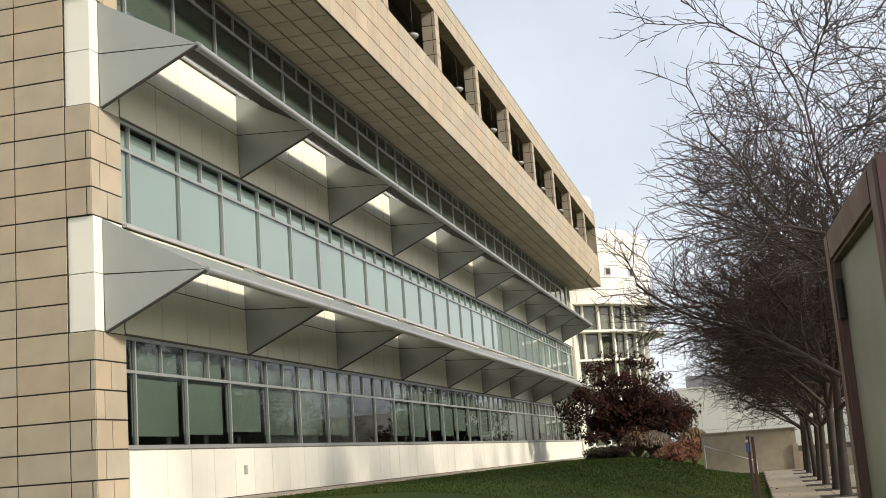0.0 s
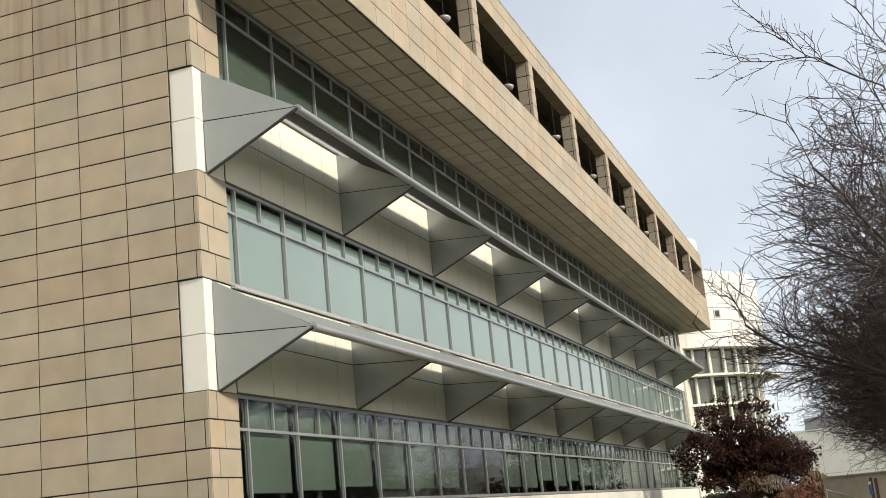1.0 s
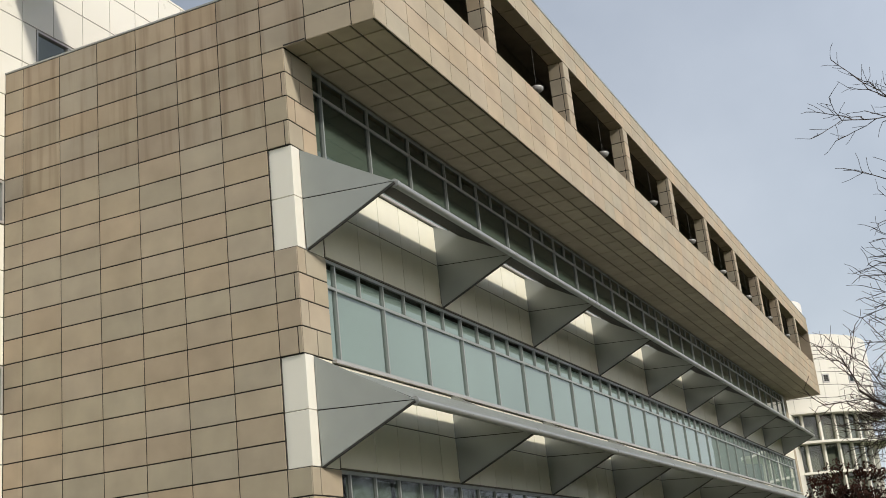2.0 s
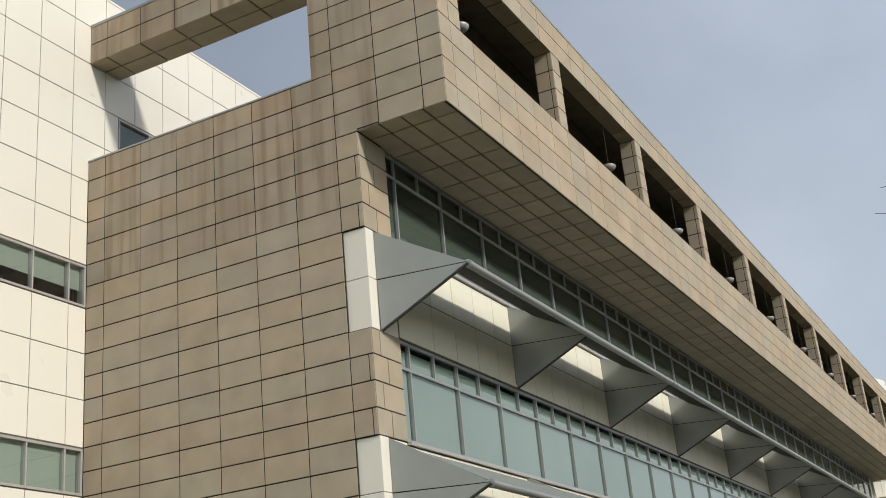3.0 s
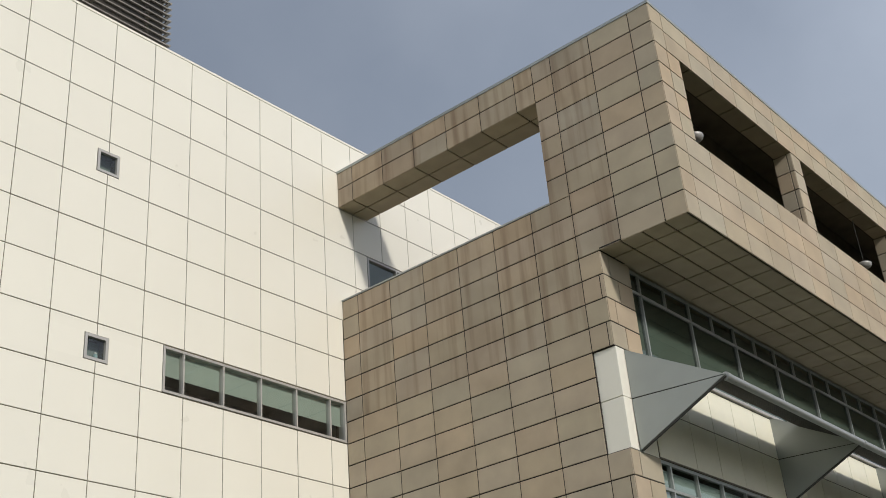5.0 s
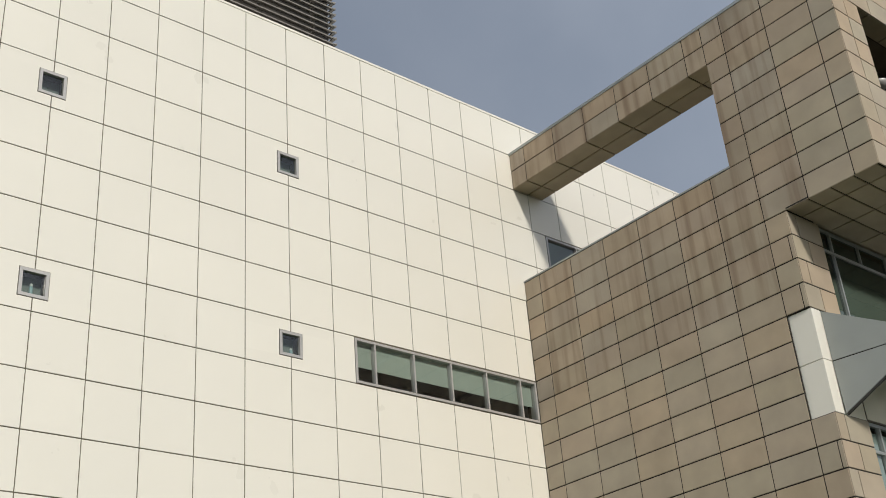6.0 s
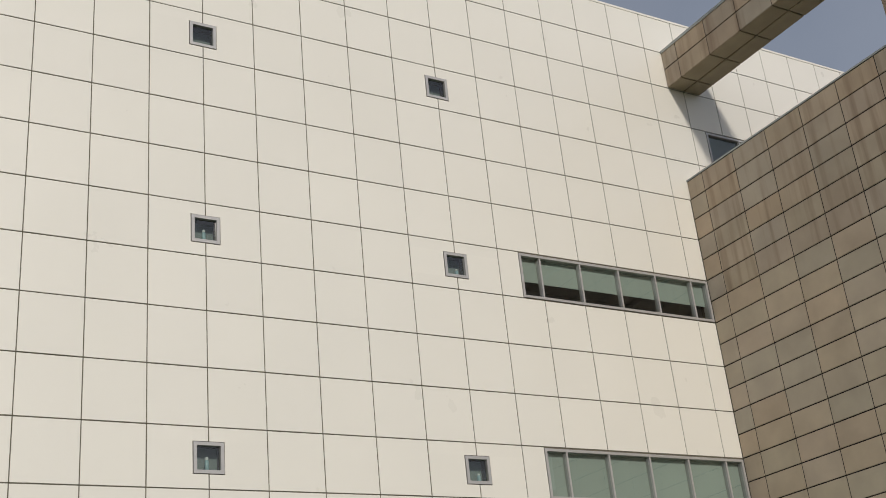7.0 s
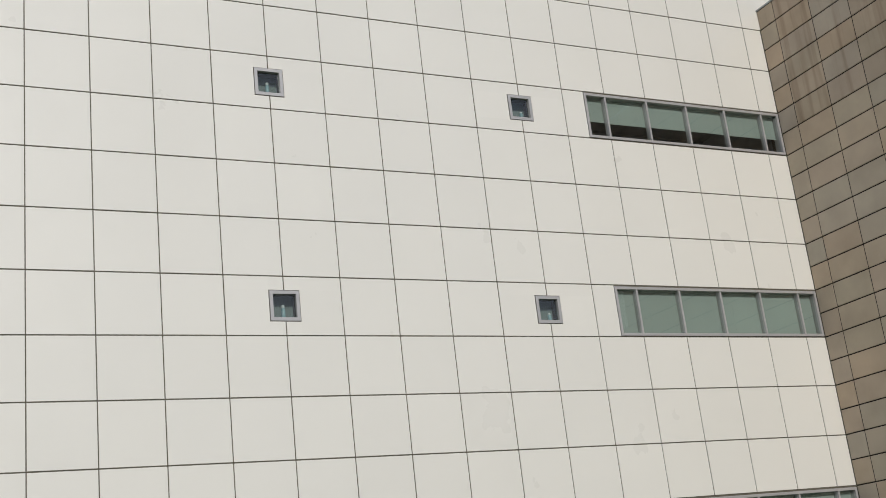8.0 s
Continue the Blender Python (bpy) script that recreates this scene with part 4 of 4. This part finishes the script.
def shrub(name, x, y, n, w, h, size, mat, label, cat):
    s = tagged(new(name), label, cat)
    s.location = (x, y, ground_z(x, y))
    bl = [((rnd.uniform(-w, w) * 0.6, rnd.uniform(-w, w) * 0.6, rnd.uniform(0.2, 0.7) * h), (w * 0.42, w * 0.42, h * 0.3)) for _ in range(12)]
    t = Twigs()
    for c, _ in bl:
        t.seg(Vector((0, 0, 0)), Vector(c), 0.025, 0.008, 4)
    part("branches", mesh("branches", t.v, t.f, TWIG), s)
    part("foliage", leaf_cloud(rnd, n, bl, size, mat, "foliage"), s)


def grass_clump(x, y, w, h, label):
    s = tagged(new("ornamental_grass"), label, "grass clump", "dry grass clumps")
    s.location = (x, y, ground_z(x, y))
    t = Twigs()
    for _ in range(700):
        a, r = rnd.uniform(0, 6.28), rnd.random() ** 0.7
        e = Vector((math.cos(a) * r * w, math.sin(a) * r * w, h * rnd.uniform(0.6, 1.0) * (1 - 0.35 * r * r)))
        m0 = Vector((e.x * 0.35, e.y * 0.35, e.z * 0.6))
        t.seg(Vector((e.x * 0.1, e.y * 0.1, 0)), m0, 0.012, 0.01); t.seg(m0, e, 0.012, 0.03); t.seg(e, e + Vector((e.x * 0.1, e.y * 0.1, -0.12)), 0.03, 0.004)
    part("blades", mesh("blades", t.v, t.f, STRAW), s)


shrub("evergreen_shrub", 3.8, 41.5, 2600, 1.1, 0.75, 0.06, LEAF_DARK, "low dark spreading evergreen shrub", "shrub")
shrub("evergreen_shrub", 4.6, 41.0, 2200, 1.1, 0.7, 0.06, LEAF_RED, "low dark red-brown spreading shrub", "shrub")
shrub("rust_shrub", 7.6, 42.0, 3200, 1.2, 1.15, 0.06, LEAF_RUST, "low rust-red autumn shrub", "shrub")
shrub("red_shrub", 6.0, 44.5, 7000, 1.7, 4.4, 0.07, LEAF_RED, "tall dark red-brown shrub", "shrub")
shrub("red_shrub", 7.2, 45.5, 6000, 1.5, 3.9, 0.07, LEAF_RED, "tall dark red-brown shrub", "shrub")
grass_clump(5.6, 42.2, 0.9, 1.35, "dry tan ornamental grass clump with plumes")
grass_clump(6.4, 42.6, 0.9, 1.45, "dry tan ornamental grass clump with plumes")
grass_clump(8.35, 43.0, 0.9, 1.9, "dry tan ornamental grass clump with plumes")

# grass blades on the lawn
rg = random.Random(9)
gv, gf = [], []
for _ in range(42000):
    y = 2.0 + 42 * rg.random() ** 1.3
    x = rg.uniform(1.35, 11.5)
    z = ground_z(x, y)
    h, a = rg.uniform(0.02, 0.05), rg.uniform(0, 6.28)
    w = 0.012 + 0.0006 * y
    k = len(gv)
    gv += [(x - w * math.cos(a), y - w * math.sin(a), z - 0.01), (x + w * math.cos(a), y + w * math.sin(a), z - 0.01), (x + rg.uniform(-0.03, 0.03), y + rg.uniform(-0.03, 0.03), z + h)]
    gf.append((k, k + 1, k + 2))
tagged(new("grass", mesh("grass", gv, gf, BLADE)), "short green lawn grass blades", "grass", "", "stuff")
lv2, lf2 = [], []
for _ in range(420):
    x, y = rg.uniform(1.4, 12.0), 3 + 38 * rg.random()
    if rg.random() < 0.5:
        x = 11.2 + rg.gauss(0, 0.35)
    z = max(ground_z(x, y), -1.14 if x > 11.55 else -9) + 0.05
    a, s = rg.uniform(0, 6.28), rg.uniform(0.03, 0.06)
    k = len(lv2)
    lv2 += [(x + s * math.cos(a + b) * q, y + s * math.sin(a + b) * q, z + rg.uniform(-0.01, 0.02)) for b, q in ((0, 1), (1.57, 0.5), (3.14, 1), (4.71, 0.5))]
    lf2.append((k, k + 1, k + 2, k + 3))
tagged(new("fallen_leaves", mesh("fallen_leaves", lv2, lf2, LEAF_RUST)), "scattered brown fallen leaves on the lawn", "leaves", "", "stuff")

# ---- stone slabs of the end wall ----
def stone_for(z):
    return STONE_STAINED if z > 18 * C else STONE


xcuts = [XW] + [XW + C + k * M for k in range(7)]       # ends at -C
for j in range(-2, 25):
    z = j * C
    h = C if j < 24 else C - 0.04
    for a, b in zip(xcuts, xcuts[1:]):
        tile("slab", end_wall, stone_for(z), SOUTH, (a, 0, z), b - a, h)
    if -2 <= j < 6 or 10 <= j < 14 or 18 <= j < 22:
        if j % 2:
            tile("slab", end_wall, STONE, SOUTH, (-C, 0, z), C - 0.004, C)
        else:
            tile("slab", end_wall, STONE, SOUTH, (-C, 0, z), C * 0.8, C)
            tile("slab", end_wall, STONE, SOUTH, (-C * 0.2, 0, z), C * 0.2 - 0.004, C)
        s = 0.30 if j % 2 else 0.55
        tile("slab", end_wall, STONE, EAST, (0, 0.004, z), s, C)
        tile("slab", end_wall, STONE, EAST, (0, s + 0.004, z), Y0 - s - 0.006, C)
for j in range(22, 32):
    z = j * C
    cuts = [(-C, M), (C, M), (3 * C, C - 0.004)]
    if j >= 25:
        cuts = [(-2 * C, C)] + cuts
    for a, w in cuts:
        low = 0.05 if (j == 25 and a < -1.5 * C) else 0.0
        tile("slab", end_wall, STONE_STAINED if a < 0 else STONE, SOUTH, (a, 0, z - low), w, C + low)
    if j >= 30:
        for a, w in [(XW, C)] + [(XW + C + k * M, M) for k in range(5)] + [(XW + 11 * C, C)]:
            tile("slab", end_wall, STONE_STAINED, SOUTH, (a, 0, z), w, C)
for j in range(25, 30):
    tile("slab", end_wall, STONE, Matrix(((0, 0, -1, 0), (-1, 0, 0, 0), (0, 1, 0, 0), (0, 0, 0, 1))), (-2 * C, 1.0, j * C), 0.98, C)

# ---- stone slabs of the overhang: near ones singly, the rest joined ----
far = []
for j in list(range(22, 26)) + list(range(30, 32)):
    y, w = 0.004, C - 0.004
    while y < OEND - 0.02:
        w = min(w, OEND - y)
        if y < 46:
            tile("slab", over, STONE, EAST, (XO, y, j * C), w, C, 0.02)
        else:
            far.append(((XO, y, j * C), w, C))
        y += w
        w = M
for j in range(26, 30):
    for y, w in ((0.004, 0.5), (0.504, 0.55)):
        tile("slab", over, STONE, EAST, (XO, y, j * C), w, C)
tagged(part("slab_rest", tiles_joined("slab_rest", far, EAST, STONE, 0.02), over), "", "", "", "stuff")

# ---- white panels: those round the windows singly, the rest joined ----
rest = []
for j in range(-1, 17):
    z = j * M
    for k in range(-22, 15):
        a, b = (k - 0.5) * M, (k + 0.5) * M
        if k == 0:
            b = 0.0 if z < 23 * C else b
        if k > 0 and z < 23 * C:
            continue
        if j in (1, 5, 9) and -5 * M - 0.01 < (a + b) / 2 < 0.6 * M:
            if k == -5:
                b = -5 * M
            else:
                continue
        if j == 13 and k in (1, 2, 3):
            if k == 1:
                b = M - 0.06
            else:
                continue
        cut = None
        if j in (1, 5, 9, 13) and k in (-12, -11, -7, -6):
            cut = k in (-12, -7)      # window at its far edge
        if cut is not None:
            hw, g = HS + 0.014, 0.011
            zc0, zc1 = M / 2 - hw, M / 2 + hw
            u0, u1 = (M - hw, M) if cut else (0, hw)
            cells = holed(0.0, M, 0.0, M, [(u0, u1, zc0, zc1)])
            v, f = box_data([((a0 + (g if a0 == 0 else 0), c0 + (g if c0 == 0 else 0), -0.03), (b0 - (g if b0 == M else 0), d0 - (g if d0 == M else 0), 0.0)) for a0, b0, c0, d0 in cells])
            part("panel", mesh("panel", v, f, WHITE), white, "", Matrix.Translation((XW, a, z)) @ EAST)
        elif -17 <= k <= 0 and 1 <= j:
            tile("panel", white, WHITE, EAST, (XW, a, z), b - a, M, 0.022)
        else:
            rest.append(((XW, a, z), b - a, M))
tagged(part("panel_rest", tiles_joined("panel_rest", rest, EAST, WHITE, 0.022), white), "", "", "", "stuff")
